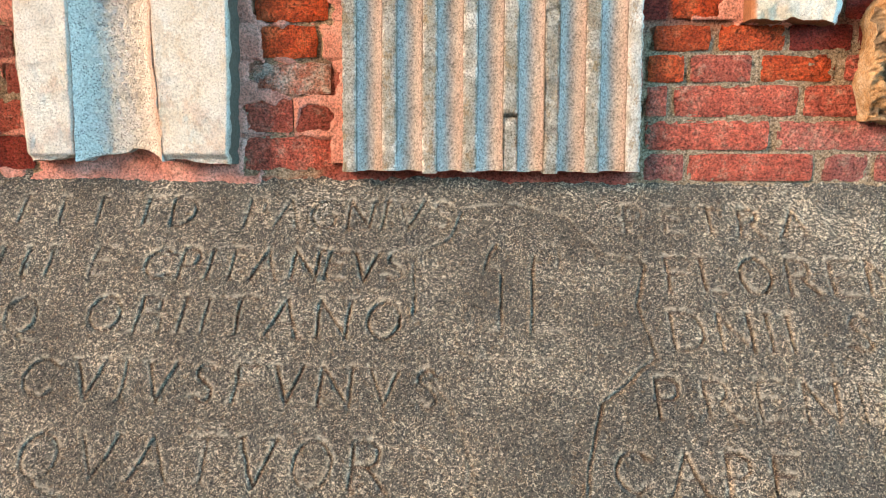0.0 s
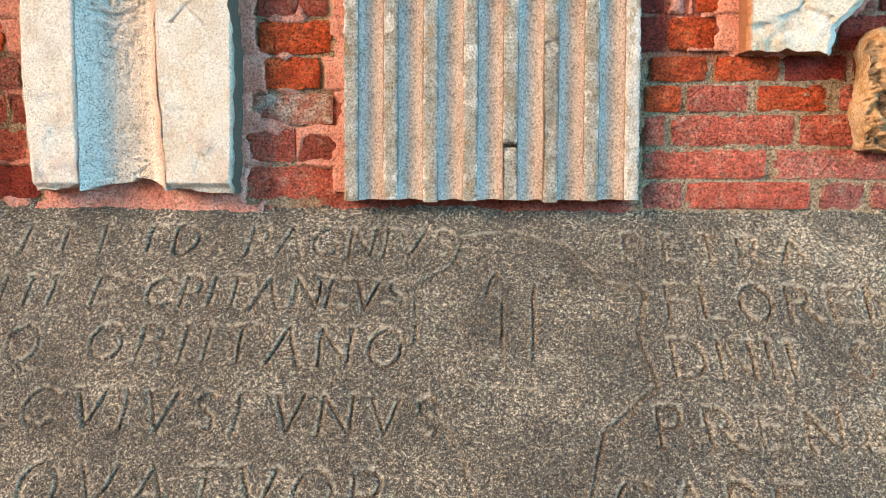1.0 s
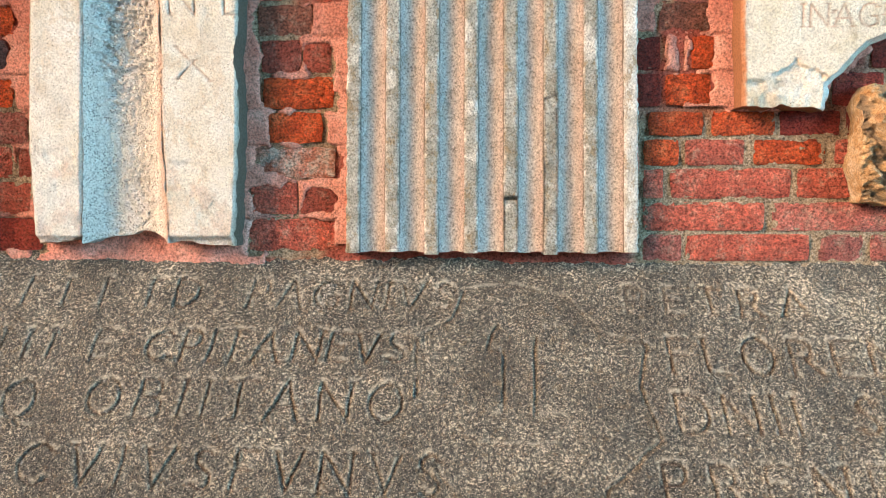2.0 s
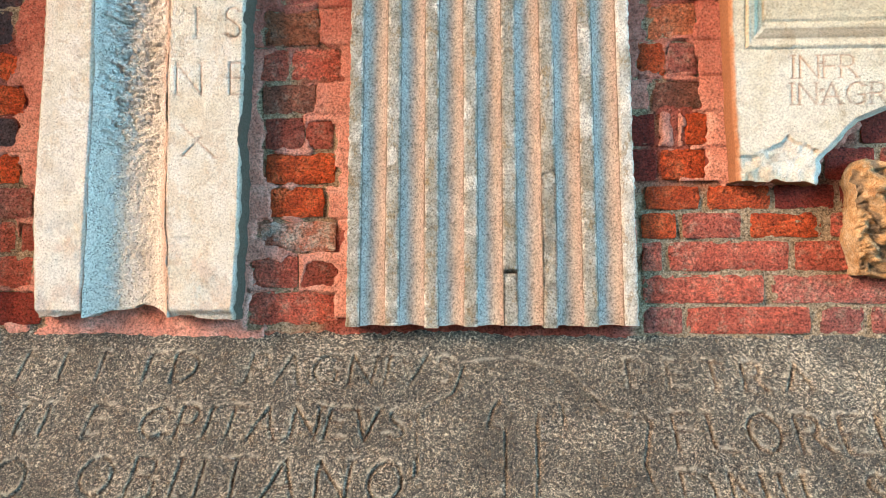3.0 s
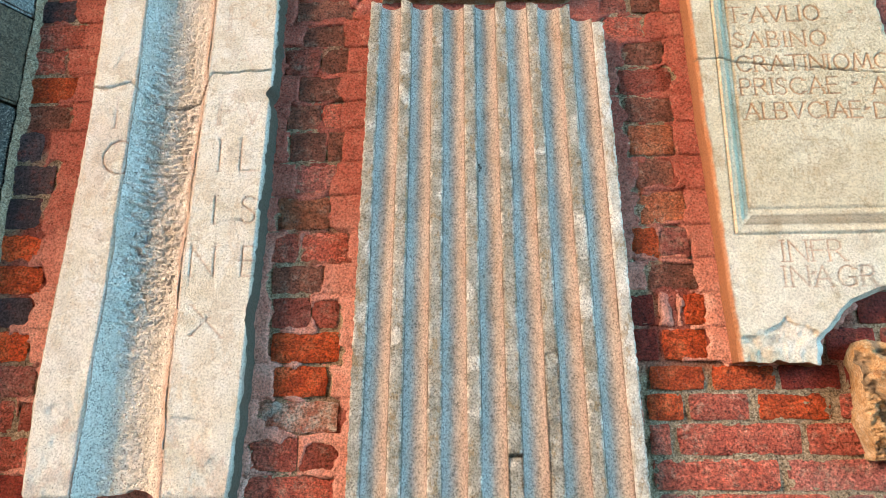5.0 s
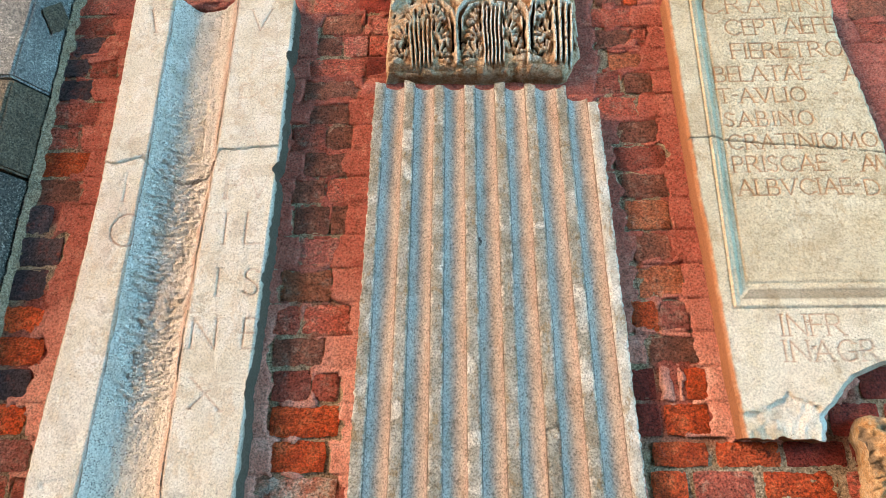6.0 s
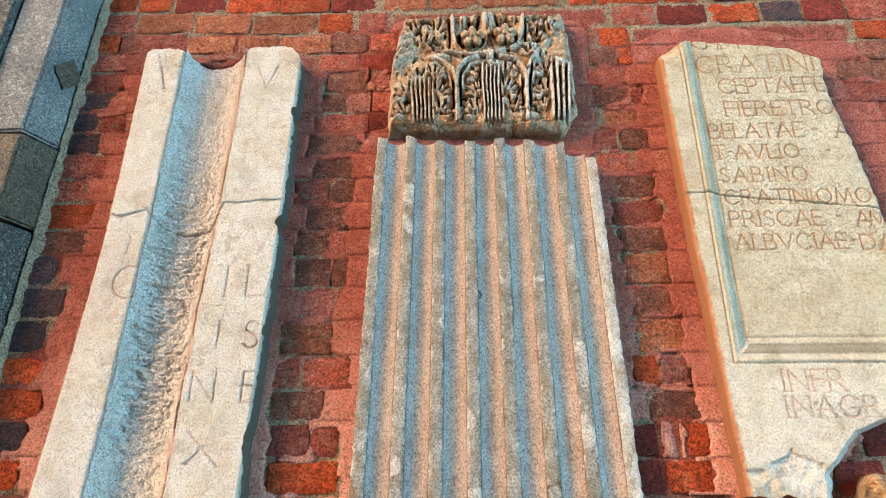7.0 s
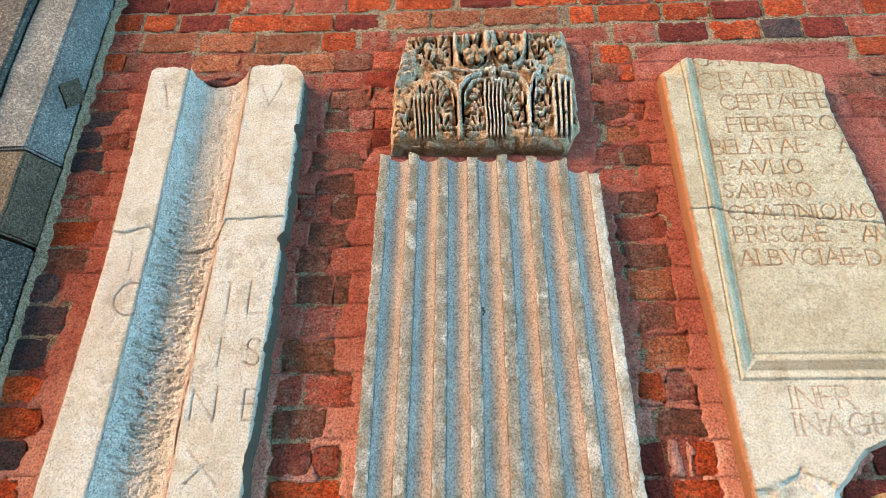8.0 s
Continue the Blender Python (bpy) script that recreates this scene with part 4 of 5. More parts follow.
# ---- the acanthus capital ----
def build_capital():
    e = thing("carved_capital", "crusted marble capital with acanthus leaves and two flowers", "capital", (0.3, 0, 1.15))
    s, t = np.meshgrid(np.linspace(0, 1, 400), np.linspace(0, 1, 330))
    left = np.interp(t, [0, 0.6, 1.0], [0.043, 0.051, 0.076]) + 0.005 * fbm(t, t * 0, 7, 3, 2)
    right = np.interp(t, [0, 0.03, 0.22, 0.75, 1.0], [0.516, 0.522, 0.552, 0.548, 0.538]) + 0.006 * fbm(t, t * 0, 9, 3, 3)
    x = left + (right - left) * s
    crest = 1.573 + 0.012 * np.exp(-((x - 0.32) / 0.05) ** 2) + 0.006 * fbm(s, s * 0, 9, 3, 4)
    foot = 1.188 - 0.016 * s + 0.004 * fbm(s, s * 0, 12, 3, 14)
    z = foot + t * (crest - foot)
    # carving plan: about ten units wide, five and a half high, bent a little so that no two leaves match
    v = np.interp(z, [1.173, 1.213, 1.423, 1.479, 1.599], [0.0, 0.5, 3.55, 4.35, 5.85])
    u = 5.75 + (x - 0.318) / (0.0529 + v * 0.00100)
    u = u + 0.05 * fbm(s, t, 6, 2, 41) + 0.02 * fbm(s, t, 26, 2, 43)
    v = v + 0.05 * fbm(s, t, 6, 2, 42) + 0.02 * fbm(s, t, 26, 2, 44)
    rng = random.Random(12)
    body = 0.48 + 0.14 * fbm(u, v, 1.6, 4, 5)
    gaps = np.zeros(u.shape)

    def tube(pts, radius, height, flat=0.5):
        nonlocal body
        d = line_distance(u, v, pts)
        body = np.maximum(body, height * np.clip(1 - (d / radius) ** 2, 0, 1) ** flat)

    def slit(pts, width, depth=1.0):
        nonlocal gaps
        gaps = np.maximum(gaps, depth * np.clip(1.5 - line_distance(u, v, pts) / width, 0, 1))

    def dome(cx, cy, a, b, turn, height, groove=0.12):
        nonlocal body
        c, q = math.cos(turn), math.sin(turn)
        p, w = (u - cx) * c + (v - cy) * q, -(u - cx) * q + (v - cy) * c
        d = (p / a) ** 2 + (w / b) ** 2
        body = np.maximum(body, height * np.clip(1 - d, 0, 1) ** 0.4 - groove * (np.abs(w) < b * 0.2) * (d < 0.75))

    def leaf(cx, cy, size, heading, fingers=5, height=0.95):
        """A lobe of acanthus: fingers fanned about a heading, with drilled slits between them."""
        for k in range(fingers):
            turn = radians(heading + (k - (fingers - 1) / 2) * 150 / fingers)
            reach = size * rng.uniform(0.85, 1.1)
            dome(cx + math.cos(turn) * reach * 0.55, cy + math.sin(turn) * reach * 0.55, reach * 0.55, reach * 0.31, turn, height * rng.uniform(0.86, 1.0))
            if k:
                cut = turn - radians(75 / fingers)
                near, far = 0.45 * size, size * rng.uniform(0.85, 1.05)
                slit([(cx + math.cos(cut) * near, cy + math.sin(cut) * near), (cx + math.cos(cut) * far, cy + math.sin(cut) * far)], size * rng.uniform(0.05, 0.085))

    def arc(cx, cy, r, a0, a1, n=12):
        return [(cx + r * math.cos(radians(a0 + (a1 - a0) * i / n)), cy + r * math.sin(radians(a0 + (a1 - a0) * i / n))) for i in range(n + 1)]

    def curl(cx, cy, r, way):
        """A rolled leaf tip: fingers turned outwards about a drilled eye."""
        leaf(cx - way * r * 0.5, cy - r * 0.5, r * 1.9, 90 - way * 42, 5, 0.92)
        dome(cx + way * r * 0.25, cy - r * 0.35, r * 0.5, r * 0.24, radians(-way * 25), 0.95)
        slit(arc(cx, cy - r * 0.1, r * 0.34, 200, 320, 4), r * 0.12)

    # three upright leaves: ribbed middles, two tiers of lobes, a rolled tip
    for x0, x1, n, top, high in ((1.95, 2.95, 6, 2.5, 0.82), (5.42, 6.32, 6, 3.0, 0.95), (8.72, 9.50, 4, 3.0, 0.98)):
        for k in range(n):
            f = k / (n - 1)
            base, head = x0 + (x1 - x0) * f, x0 + (x1 - x0) * (f * 1.12 - 0.06)
            tube([(base, 0.50), (base, 1.6), (head, top)], 0.42 * (x1 - x0) / (n - 1), high, 0.55)
            if k:
                slit([(base - (x1 - x0) / (n - 1) / 2, 0.75), (head - (x1 - x0) / (n - 1) / 2, top - rng.uniform(0.1, 0.6))], 0.030, 0.7)
    for cx, cy, r, way in ((1.35, 0.95, 0.34, -1), (3.45, 0.95, 0.40, 1), (4.85, 0.95, 0.38, -1), (6.92, 1.0, 0.44, 1), (8.00, 0.95, 0.40, -1), (9.72, 1.3, 0.26, 1)):
        curl(cx, cy, r, way)
    for cx, cy, size, heading, n in ((1.75, 1.55, 0.75, 128, 5), (3.1, 1.60, 0.80, 48, 5), (5.25, 1.50, 0.80, 130, 5), (6.45, 1.65, 0.90, 46, 6), (8.45, 1.55, 0.85, 128, 5),
                                     (2.2, 2.35, 0.75, 105, 5), (3.0, 2.45, 0.75, 65, 5), (5.2, 2.35, 0.65, 120, 4), (6.5, 2.55, 0.70, 55, 4), (8.4, 2.45, 0.70, 110, 5), (9.6, 2.0, 0.5, 70, 3)):
        leaf(cx, cy, size, heading, n)
    dome(5.85, 3.06, 0.72, 0.24, 0.0, 1.05, 0.05)
    dome(2.75, 3.05, 0.80, 0.26, 0.25, 0.95, 0.05)
    dome(9.00, 3.10, 0.64, 0.24, -0.1, 1.08, 0.05)
    # stalks that part into double ribbons
    for cx, side in ((4.12, -1), (4.12, 1), (7.50, -1), (7.50, 1)):
        far = 1.25 if side < 0 else (1.05 if cx < 5 else 0.55)
        tube([(cx, 0.50), (cx, 2.3), (cx + side * 0.12, 2.85), (cx + side * far * 0.5, 3.28), (cx + side * far, 3.42)], 0.13, 1.0, 0.6)
        tube([(cx + side * 0.24, 2.0), (cx + side * 0.34, 2.6), (cx + side * far * 0.62, 3.02), (cx + side * far, 3.14)], 0.085, 0.92, 0.6)
        slit([(cx + side * 0.16, 1.2), (cx + side * 0.2, 2.4), (cx + side * far * 0.55, 3.12)], 0.045, 0.9)
    # cup between the stalks, wavy band and the two bowls that hold the flowers
    for turn in (60, 90, 120):
        a = radians(turn)
        dome(5.70 + math.cos(a) * 0.3, 3.32 + math.sin(a) * 0.26, 0.30, 0.15, a, 1.1, 0.05)
    tube([(3.60, 3.78), (4.20, 3.68), (4.80, 3.60), (5.35, 3.55)], 0.11, 1.0)
    tube([(6.05, 3.64), (6.60, 3.76), (7.20, 3.95), (7.80, 3.95)], 0.12, 1.0)
    tube([(3.98, 5.60), (4.00, 4.75), (4.18, 4.15), (4.65, 3.78), (5.15, 3.78), (5.52, 4.12), (5.66, 4.60)], 0.10, 1.0)
    tube([(7.38, 5.55), (7.36, 4.75), (7.15, 4.20), (6.65, 3.92), (6.15, 4.00), (5.90, 4.40), (5.80, 4.80)], 0.10, 1.0)
    for cx, cy in ((4.90, 4.42), (6.52, 4.55)):
        slit(arc(cx, cy, 0.60, 0, 360, 20), 0.13, 0.85)
    slit([(3.84, 3.95), (3.82, 5.55)], 0.05)
    slit([(7.52, 4.1), (7.50, 5.6)], 0.04)
    # leaf that hangs between the flowers
    dome(5.70, 5.35, 0.62, 0.36, radians(90), 1.0)
    for side in (-1, 1):
        dome(5.70 + side * 0.62, 5.30, 0.42, 0.18, radians(90 + side * 28), 0.85)
        dome(5.70 + side * 1.22, 5.30, 0.40, 0.20, radians(90 + side * 10), 0.78)
        slit([(5.70 + side * 0.36, 5.55), (5.70 + side * 0.52, 5.0)], 0.09)
        slit([(5.70 + side * 0.92, 5.45), (5.70 + side * 0.90, 5.1)], 0.09)
    # corner leaves
    for cx, cy, size, heading, n in ((2.6, 4.0, 0.8, 60, 5), (2.3, 4.6, 0.85, 115, 5), (3.1, 4.55, 0.85, 75, 5), (2.6, 5.0, 0.6, 120, 4), (3.4, 5.1, 0.5, 100, 3),
                                     (8.0, 4.1, 0.8, 70, 5), (8.1, 4.7, 0.9, 100, 5), (8.6, 4.6, 0.7, 60, 4), (7.9, 5.2, 0.5, 110, 3)):
        leaf(cx, cy, size, heading, n, 0.9)
    for cx, cy, reach in ((2.75, 5.2, 0.22), (3.05, 4.25, 0.18), (2.35, 4.75, 0.14), (8.05, 5.25, 0.42), (8.05, 4.28, 0.18), (8.30, 4.75, 0.16)):
        slit([(cx - reach, cy - 0.04), (cx + reach * 0.4, cy + 0.06), (cx + reach, cy - 0.05)], 0.10)
    for k in range(4):
        tube([(1.05 + 0.07 * k, 3.15 + 0.36 * k), (1.45 + 0.05 * k, 3.55 + 0.34 * k), (2.0, 3.72 + 0.30 * k)], 0.19, 0.86, 0.6)
    leaf(7.75, 3.45, 0.65, 95, 4, 1.0)
    dome(3.35, 3.52, 0.60, 0.24, 0.1, 0.9, 0.04)
    # drill holes left among the leaves
    for _ in range(85):
        px, pz, way = rng.uniform(1.1, 9.5), rng.uniform(0.7, 5.1), rng.uniform(0, 3.1)
        slit([(px, pz), (px + 0.10 * math.cos(way), pz + 0.10 * math.sin(way))], rng.uniform(0.04, 0.075))
    # plain broken corner, rough foot
    plain = smooth(8.7, 9.0, u - 0.35 * (v - 4.4)) * smooth(3.35, 3.6, v)
    body = body * (1 - plain) + plain * (0.62 - 0.12 * (v - 3.5))
    gaps = gaps * (1 - plain)
    listel = smooth(0.46, 0.34, v + 0.08 * fbm(u, u * 0, 2, 3, 77))
    body = np.maximum(body * (1 - listel), listel * (0.46 + 0.45 * fbm(u, v, 1.5, 3, 71) + 0.18 * smooth(7.2, 7.6, u)))
    gaps = gaps * smooth(5.6, 5.2, v)
    body -= 0.5 * gaps * (1 - listel)
    worn = smooth(0.1, 0.5, fbm(u, v, 0.8, 3, 18))
    body -= 0.35 * worn * (body - 0.45)
    body += 0.10 * fbm(u, v, 2.6, 4, 8) + 0.07 * fbm(u, v, 9, 3, 9)
    rim = smooth(0.955, 0.995, t)
    body = body * (1 - rim) + rim * (0.62 + 0.15 * fbm(u, v, 2.0, 3, 72))
    # shade painted into the hollows, drilled slits and foot
    soil_shade = np.clip(smooth(0.25, 0.05, body) * 0.7 + 0.85 * smooth(0.65, 1.0, gaps) * (1 - listel) + 0.45 * smooth(0.06, 0.0, t), 0, 1)
    # highlights painted on the high crests, stronger to the right
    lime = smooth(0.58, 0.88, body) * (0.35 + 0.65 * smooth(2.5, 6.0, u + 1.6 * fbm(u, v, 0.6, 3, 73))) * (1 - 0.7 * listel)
    y = -0.036 - 0.036 * np.clip(body, -0.35, 1.15) + 0.024 * smooth(0.075, 0.0, t + 0.02 * fbm(u, u * 0, 1.3, 3, 74))
    edge = np.minimum(np.minimum(s, 1 - s) * 0.47, np.minimum(t, 1 - t) * 0.36)
    y += 0.025 * smooth(0.010, 0.0, edge)
    y += 0.030 * smooth(0.945, 1.0, s) * (1 + 0.5 * fbm(s, t, 9, 3, 6))
    back = Matrix.Translation(e.location).inverted()
    for cx, cz in ((0.272, 1.481), (0.362, 1.488)):
        flower = bmesh.new()
        for k in range(6):
            a = radians(90 + 72 * k)
            far = 0.0205 if k < 5 else 0.0
            spot = Vector((cx + far * math.cos(a), -0.066 - 0.002 * (k % 2) - (0.004 if k == 5 else 0), cz + far * math.sin(a)))
            size = (0.0135, 0.014, 0.0115) if k < 5 else (0.009, 0.012, 0.009)
            made = bmesh.ops.create_icosphere(flower, subdivisions=3, radius=1, matrix=Matrix.Translation(spot) @ Matrix.Rotation(-a, 4, "Y") @ Matrix.Diagonal((*size, 1)))
            for q in made["verts"]:
                q.co += 0.0018 * noise.noise_vector(q.co * 120)
        for f in flower.faces:
            f.smooth = True
        fl = part("flower", flower, CAPITAL, e, "five-petalled carved marble flower")
        fl.matrix_parent_inverse = back
    ob = slab_mesh("relief", x, y, z, 0.02, CAPITAL, e, "deeply drilled acanthus relief with dark crust and painted shade", {"soil_shade": soil_shade, "lime": lime}, True, 0.0, 0.6, 0.05)
    ob.matrix_parent_inverse = back


build_capital()


# ---- the lettered tablet ----
def build_tablet():
    e = thing("inscribed_tablet", "cream marble tablet with a sunk moulded field, broken at the foot", "tablet", (1.0, 0, 0.3))
    back = Matrix.Translation(e.location).inverted()
    step = 0.0018
    zs = np.arange(0.28, 1.462, step)
    s = np.linspace(0, 1, 320)[None, :]
    z = zs[:, None] + 0 * s
    left = np.interp(z, [0.28, 0.55, 0.98, 1.41, 1.47], [0.798, 0.789, 0.776, 0.772, 0.795]) + 0.003 * fbm(z, z * 0, 12, 4, 1)
    right = np.interp(z, [0.28, 0.34, 0.42, 0.445, 0.50, 0.62, 0.9, 1.12, 1.27, 1.39, 1.47], [0.978, 0.985, 1.06, 1.12, 1.36, 1.30, 1.235, 1.212, 1.19, 1.197, 1.15])
    right = right + 0.006 * fbm(z, z * 0, 16, 4, 2) + 0.003 * fbm(z, z * 0, 60, 2, 3)
    x = left + (right - left) * s
    # broken foot and worn top
    crest = np.interp(x, [0.77, 0.80, 0.855, 1.0, 1.118, 1.195, 1.4], [1.412, 1.430, 1.461, 1.444, 1.427, 1.387, 1.38]) + 0.004 * fbm(x, x * 0, 20, 4, 5)
    z = np.minimum(z, crest)
    z = z + np.maximum(0, 0.31 - z) * (0.35 + 0.5 * fbm(x, x * 0, 18, 4, 6))
    y = -0.060 + 0.0010 * fbm(x, z, 14, 4, 3)
    # moulded sunk field
    inner = np.minimum(x - np.interp(z, [0.5, 1.4], [0.818, 0.832]), (z - 0.562) * 0.62)
    field = smooth(0.014, 0.027, inner)
    y += 0.010 * field - 0.003 * np.exp(-((inner - 0.004) / 0.0035) ** 2) + 0.003 * np.exp(-((inner - 0.036) / 0.0025) ** 2)
    y += 0.0025 * np.exp(-((inner + 0.001) / 0.0018) ** 2)
    lines = []
    for text, a, b, mid, hgt in (("CRATINI", .866, 1.174, 1.378, .056), ("CEPTAEFE", .913, 1.186, 1.305, .048), ("FIERETRO", .918, 1.19, 1.232, .045), ("BELATAE", .867, 1.097, 1.164, .043),
                                 ("A", 1.176, 1.205, 1.159, .042), ("T.AVLIO", .866, 1.076, 1.101, .041), ("SABINO", .872, 1.081, 1.034, .040), ("CRATINIOMO", .872, 1.215, .972, .039),
                                 ("PRISCAE", .874, 1.087, .913, .041), ("AM", 1.164, 1.236, .909, .04), ("ALBVCIAE", .876, 1.128, .852, .040), ("DA", 1.161, 1.235, .848, .039),
                                 ("INFR", .908, 1.036, .524, .046), ("INAGR", .905, 1.094, .469, .044), ("CAM", .866, 0.99, 1.46, .056)):
        lines += strokes(text, a, b, mid - hgt / 2, hgt)
    lines += [[(1.13, 1.163), (1.134, 1.167)], [(1.145, 1.10), (1.149, 1.104)], [(1.125, 0.914), (1.129, 0.918)], [(1.142, 0.852), (1.146, 0.856)], [(0.968, 0.53), (0.971, 0.534)], [(0.966, 0.474), (0.969, 0.478)]]
    cut = carve(x, z, lines, 0.0031, 0.0050) * (0.8 + 0.2 * smooth(-0.4, 0.2, fbm(x, z, 25, 3, 71)))
    cut = cut * (1 - 0.25 * smooth(0.65, 0.6, z))
    y += 0.0030 * cut
    crack = [(0.77, 0.982), (0.85, 0.985), (0.90, 0.972), (1.0, 0.965), (1.1, 0.952), (1.25, 0.935)]
    dc = line_distance(x, z + 0.005 * fbm(x, z, 30, 3, 99), crack) + 0.002 * fbm(x, z, 60, 3, 8)
    y += 0.005 * np.clip(1 - dc / 0.0032, 0, 1)
    # spalled lower corner and splayed edges
    spall = [(0.795, 0.345), (0.84, 0.352), (0.875, 0.367), (0.90, 0.385), (0.93, 0.365), (1.0, 0.34)]
    under = np.interp(x, [p[0] for p in spall], [p[1] for p in spall]) - z + 0.009 * fbm(x, z, 60, 4, 10)
    broken = smooth(-0.002, 0.006, under)
    y += broken * (0.005 + 0.006 * fbm(x, z, 45, 5, 9) + 0.08 * np.maximum(0, under - 0.03))
    off_right, off_left = right - x, x - left
    chip = smooth(0.030, 0.0, off_right) * smooth(0.50, 0.44, z)
    y += chip * (0.035 + 0.012 * fbm(x, z, 35, 4, 12)) + 0.008 * smooth(0.006, 0.0, off_left) + 0.006 * smooth(0.007, 0, off_right)
    y += 0.025 * smooth(0.07, 0.0, off_left) * smooth(1.385, 1.43, z) * (1 + 0.4 * fbm(x, z, 22, 3, 14))
    # grey-brown band along the lower bevel of the sunk field
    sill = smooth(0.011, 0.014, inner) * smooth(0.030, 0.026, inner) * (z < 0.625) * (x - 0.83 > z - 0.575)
    soil_shade = np.clip(0.62 * sill + 0.7 * np.clip(1 - dc / 0.002, 0, 1) + 0.35 * broken * smooth(0.1, 0.4, fbm(x, z, 30, 3, 15)), 0, 1)
    # letter pigment; left edge reddened as rust stain and painted warm sunlight
    ink_and_light = np.maximum(np.clip(cut * 0.85, 0, 0.55), 0.9 * smooth(0.012, 0.002, off_left + 0.004 * fbm(x, z, 50, 3, 90)))
    lime = np.clip(smooth(0.62, 0.50, z) * 0.5 + broken * 0.25, 0, 0.9) * (1 - sill)
    seam = int(np.argmin(np.abs(zs - 0.962)))
    for nm, lb, rows in (("lower_piece", "cream marble lower piece with a moulded sill and broken foot", slice(0, seam + 1)), ("upper_piece", "cream marble upper piece with reddened cut capitals", slice(seam, None))):
        ob = slab_mesh(nm, x[rows], y[rows], z[rows], 0.02, TABLET, e, lb, {"ink_and_light": ink_and_light[rows], "soil_shade": soil_shade[rows], "lime": lime[rows]}, True, 1.0, 0.25)
        ob.matrix_parent_inverse = back


build_tablet()


# ---- carved fragment ----
def build_fragment():
    e = thing("carved_fragment", "broken ochre marble relief fragment with carved folds", "stone fragment", (1.2, 0, 0.1))
    s, t = np.meshgrid(np.linspace(0, 1, 120), np.linspace(0, 1, 110))
    x = 1.030 + 0.35 * s + 0.010 * fbm(t, t * 0, 6, 3, 1) * (1 - s) + 0.018 * (1 - np.sin(np.pi * t) ** 0.5) * (1 - s)
    z = 0.100 + 0.235 * t + 0.012 * fbm(s, s * 0, 7, 3, 2)
    dome = (np.sin(np.pi * np.clip(s * 0.8 + 0.05, 0, 1)) * np.sin(np.pi * np.clip(t * 0.96 + 0.02, 0, 1))) ** 0.45
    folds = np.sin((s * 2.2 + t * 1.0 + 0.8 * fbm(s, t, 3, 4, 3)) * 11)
    y = -0.03 - 0.062 * dome - 0.016 * dome * np.sign(folds) * np.abs(folds) ** 0.6 + 0.020 * fbm(s, t, 12, 5, 4) + 0.006 * fbm(s, t, 45, 3, 5)
    y = np.minimum(y, -0.012)
    # fold troughs darker the deeper they dip
    ob = slab_mesh("relief", x, y, z, 0.02, OCHRE, e, "", {"soil_shade": 0.75 * smooth(-0.45, -0.9, folds), "ink_and_light": 0 * x})
    ob.matrix_parent_inverse = Matrix.Translation(e.location).inverted()


build_fragment()


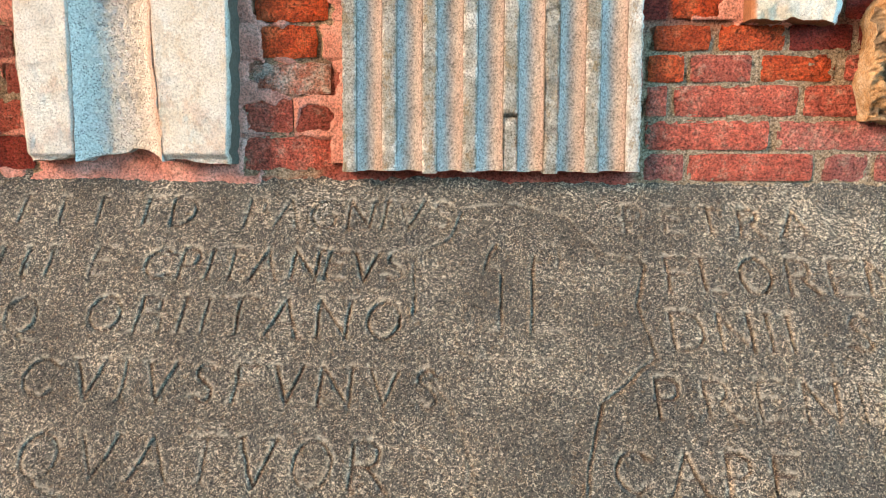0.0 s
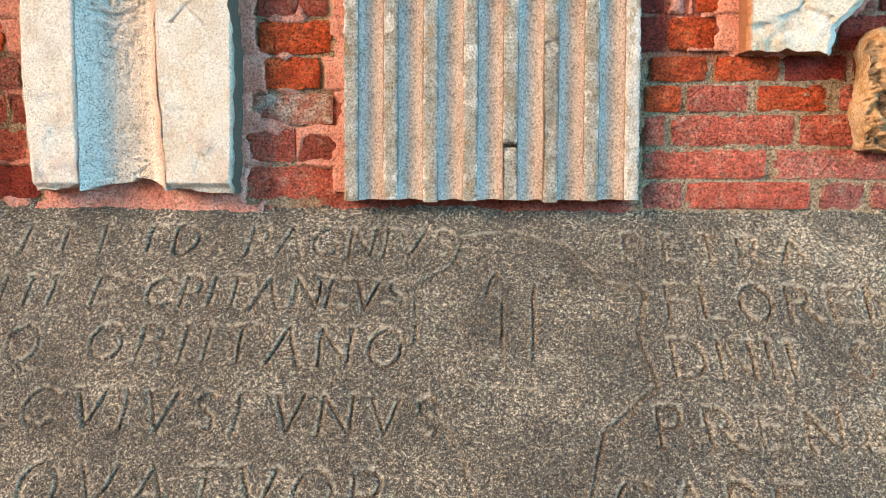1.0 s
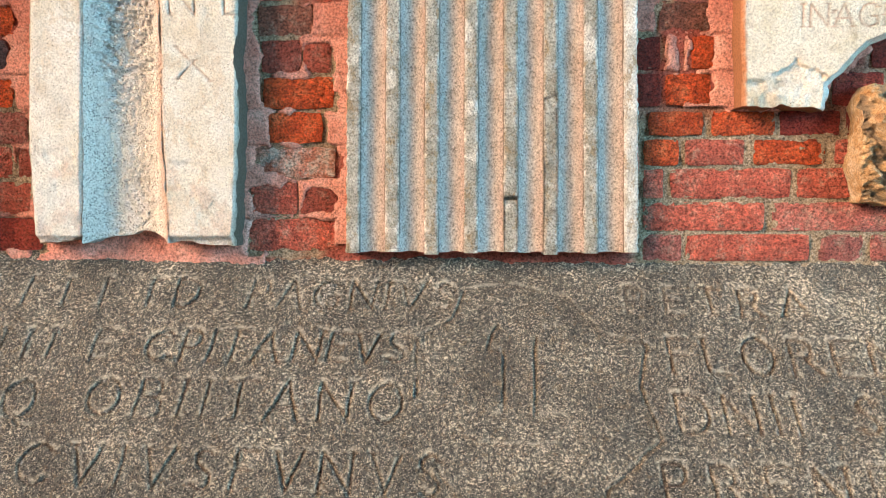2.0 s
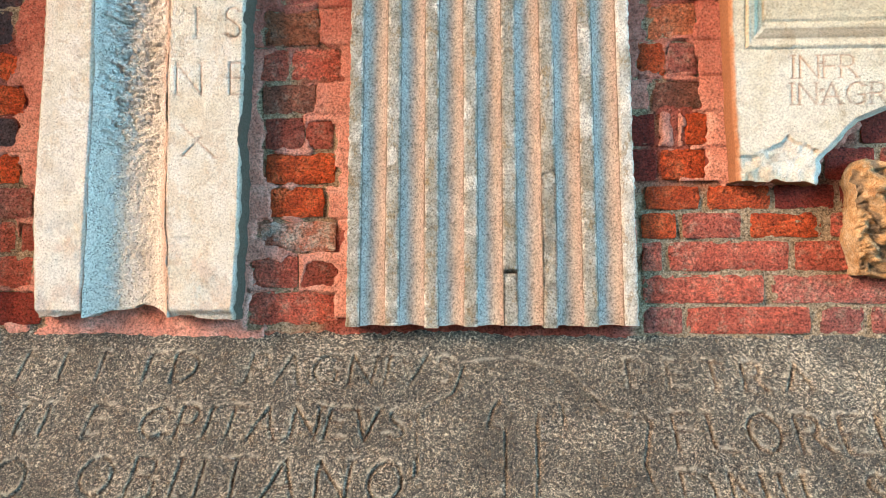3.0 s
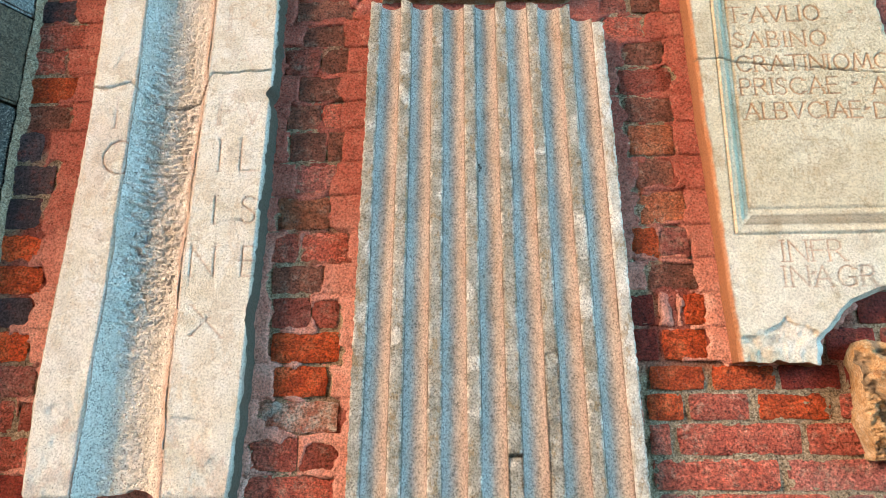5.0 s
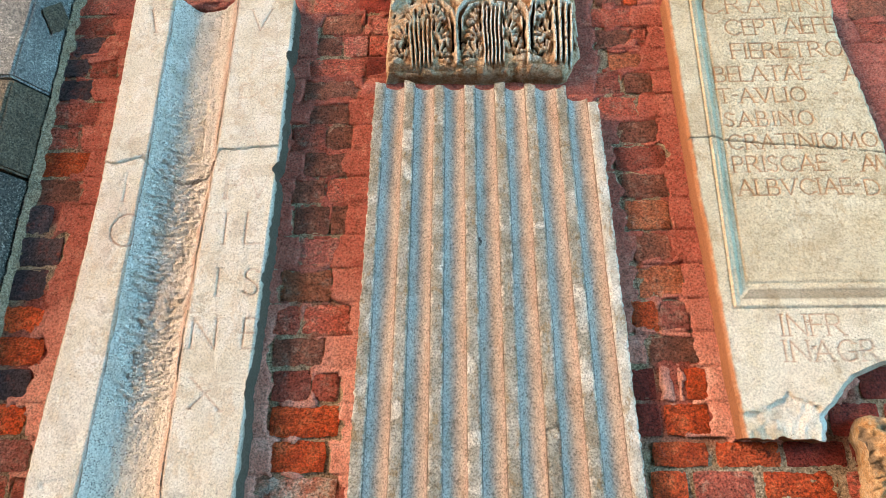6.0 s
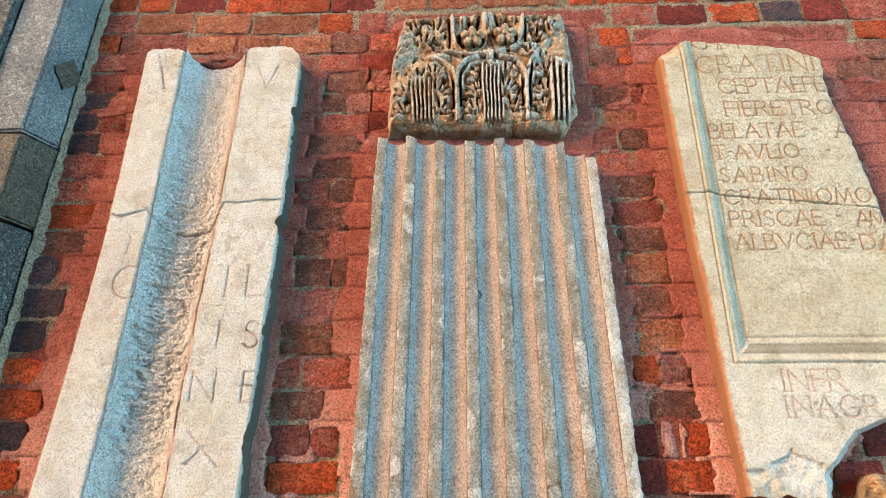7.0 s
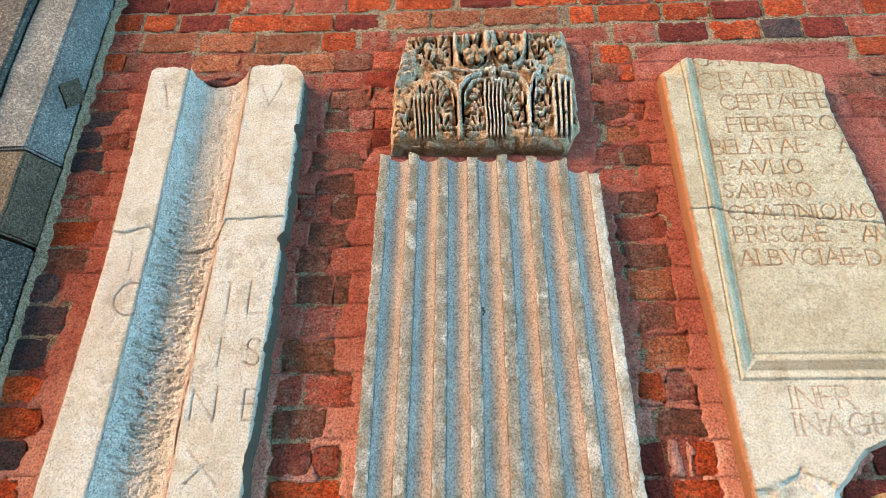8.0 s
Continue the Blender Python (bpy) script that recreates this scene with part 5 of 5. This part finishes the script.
# ---- the leaning granite tomb slab ----
def build_tomb():
    e = thing("tomb_slab", "dark speckled granite tomb slab with worn cut capitals and figures", "tomb slab", (0.2, -0.4, -1.32))
    slope = math.atan(0.58)
    xs = np.concatenate([np.arange(-1.3, -0.82, 0.02), np.arange(-0.82, 1.24, 0.0032), np.arange(1.24, 1.72, 0.02)])
    q = np.concatenate([-np.arange(0, 0.69, 0.0032), -np.arange(0.69, 1.50, 0.03)])[::-1]
    x, d = np.meshgrid(xs, q)
    lines = []
    for text, a, b, base, hgt, lean in (("IIIT", -.69, -.40, -.142, .062, .12), ("D", -.365, -.290, -.142, .062, .12), ("PAGNIVS", -.205, .215, -.142, .062, .12), ("III", -.71, -.60, -.258, .062, .14),
                                        ("EC", -.512, -.352, -.258, .062, .14), ("PITA", -.328, -.130, -.256, .062, .16), ("NEVS", -.098, .125, -.255, .062, .12), ("Q", -.665, -.585, -.378, .075, .0), ("OBIITANO", -.500, .125, -.372, .075, .10),
                                        ("CVIVS", -.597, -.225, -.500, .072, .05), ("FVNVS", -.183, .200, -.501, .072, .05), ("QVATVOR", -.570, .105, -.648, .083, .05), ("PETRA", .580, .94, -.143, .058, -.05), ("FLOREN", .655, 1.10, -.265, .074, -.08),
                                        ("DNII", .655, .880, -.380, .074, -.08), ("S", .985, 1.025, -.375, .070, .0), ("PRENE", .612, 1.02, -.508, .073, -.04), ("CAPE", .523, .84, -.638, .071, .0)):
        lines += strokes(text, a, b, base, hgt, lean)
    figure = [[(0.225, -0.138), (0.246, -0.074), (0.34, -0.061), (0.456, -0.086), (0.52, -0.16), (0.608, -0.184), (0.589, -0.265), (0.617, -0.364), (0.51, -0.449), (0.478, -0.558), (0.468, -0.66)],
              [(0.149, -0.175), (0.223, -0.138)], [(0.149, -0.175), (0.154, -0.292)], [(0.196, -0.42), (0.228, -0.464), (0.262, -0.56), (0.275, -0.66)],
              [(0.316, -0.149), (0.30, -0.17), (0.292, -0.198), (0.324, -0.20), (0.324, -0.324), (0.292, -0.325)], [(0.389, -0.173), (0.384, -0.324), (0.438, -0.323)], [(0.41, -0.15), (0.436, -0.149), (0.445, -0.20)], [(0.281, -0.374), (0.42, -0.377)]]
    figure = [[(px, pd * 1.03 - 0.021) for px, pd in line] for line in figure]
    wobx, wobd = x + 0.004 * fbm(x, d, 22, 2, 61), d + 0.004 * fbm(x, d, 22, 2, 62)
    fade = 0.68 + 0.32 * smooth(-0.4, 0.3, fbm(x, d, 8, 3, 63))
    cut = np.maximum(carve(wobx, wobd, lines, 0.0052, 0.008) * fade, 0.75 * carve(wobx, wobd, figure, 0.0062) * fade)
    # rim beside each cut, offset upwards, for its painted highlight
    cut_highlight = np.maximum(carve(wobx, wobd - 0.004, lines, 0.012, 0.008), 0.7 * carve(wobx, wobd - 0.004, figure, 0.012)) * smooth(0.35, 0.0, cut)
    rise = 0.0035 * fbm(x, d, 5, 3, 11) + 0.0026 * fbm(x, d, 40, 4, 12) + 0.0014 * fbm(x, d, 150, 2, 13)
    rise -= 0.0052 * smooth(0, 0.9, cut)
    rise += 0.0042 * smooth(0.25, 0.0, cut) * smooth(0.0, 0.05, cut)
    rise -= 0.012 * smooth(-0.025, 0.0, d) ** 2
    top = 0.014 - 0.010 * (x + 0.7) + 0.004 * fbm(x, x * 0, 7, 3, 14) * smooth(-0.06, 0, d)
    z = top + d * math.cos(slope) + rise * math.sin(slope)
    y = 0.012 + d * math.sin(slope) - rise * math.cos(slope)
    rows, cols = x.shape
    front = np.stack([x, y, z], -1).reshape(-1, 3)
    under = np.stack([x, y + 0.16, z - 0.09], -1)
    idx = np.arange(rows * cols).reshape(rows, cols)
    quads = np.stack([idx[:-1, :-1], idx[:-1, 1:], idx[1:, 1:], idx[1:, :-1]], -1).reshape(-1, 4)
    ring = np.concatenate([idx[0, :], idx[1:, -1], idx[-1, -2::-1], idx[-2:0:-1, 0]])
    rim = under.reshape(-1, 3)[ring]
    r = np.arange(len(ring))
    nxt = (r + 1) % len(ring)
    base = rows * cols
    faces = quads.tolist() + np.stack([ring[r], base + r, base + nxt, ring[nxt]], -1).tolist() + [(base + r[::-1]).tolist()]
    # grooves browned in colour as shade inside the cuts
    ink_and_light = np.concatenate([np.clip(smooth(0.3, 0.9, cut.ravel()) * 0.25, 0, 1), np.zeros(len(ring))])
    ob = link_mesh("slab", np.concatenate([front, rim]), faces, GRANITE, e, "speckled granite face with eroded capitals", {"ink_and_light": ink_and_light, "rim_highlight": np.concatenate([0.5 * smooth(0.1, 0.6, cut_highlight.ravel()), np.zeros(len(ring))])}, True)
    ob.matrix_parent_inverse = Matrix.Translation(e.location).inverted()


build_tomb()


# ---- bricks of the wall ----
def brick_mesh(seed, wide, worn):
    """A brick front with ragged, rounded edges, one unit wide and high, deep into the wall."""
    n, m = (14, 6) if wide else (9, 6)
    i, j = np.meshgrid(np.arange(n + 1), np.arange(m + 1))
    u, v = i / n - 0.5, j / m - 0.5
    eu, ev = (0.028, 0.075) if wide else (0.050, 0.075)
    u = u * (1 - np.abs(2 * u) ** 6 * eu * worn * (0.7 + 1.3 * fbm(v + seed, v * 0 + 1, 4, 3, seed)))
    v = v * (1.02 - np.abs(2 * v) ** 6 * ev * worn * (0.5 + 1.5 * fbm(u * (2.2 if wide else 1.2) + seed, u * 0, 4, 3, seed + 5)))
    corner = np.abs(2 * u) ** 8 * np.abs(2 * v) ** 4
    u, v = u * (1 - corner * eu), v * (1 - corner * 0.09)
    rim = np.maximum(np.abs(2 * u) ** (14 if wide else 9), np.abs(2 * v) ** 7)
    y = 0.0040 * rim + 0.0036 * worn * fbm(u * 2.2 + seed, v, 5, 3, seed + 9)
    return slab_mesh("brick", u, y, v, 0.06, None)


def lay_bricks():
    rng = random.Random(7)
    shapes = {}
    for tone, a, b, z0, z1 in BRICKS:
        wide = b - a > 0.14
        key = (tone, wide, rng.randrange(4))
        if key not in shapes:
            ob = brick_mesh(len(shapes) * 17 + 3, wide, 0.7 if tone in "rmp" else 1.1)
            shapes[key] = ob.data
            shapes[key].materials.append(BRICK[tone])
        else:
            ob = new("brick", shapes[key])
        ob.parent = wall
        ob.location = ((a + b) / 2, -0.0062 + rng.uniform(-0.0012, 0.0012), (z0 + z1) / 2)
        ob.scale = (b - a, 1, z1 - z0)
        ob.rotation_euler = (rng.uniform(-0.02, 0.02), rng.uniform(-0.008, 0.008), rng.uniform(-0.012, 0.012))


lay_bricks()
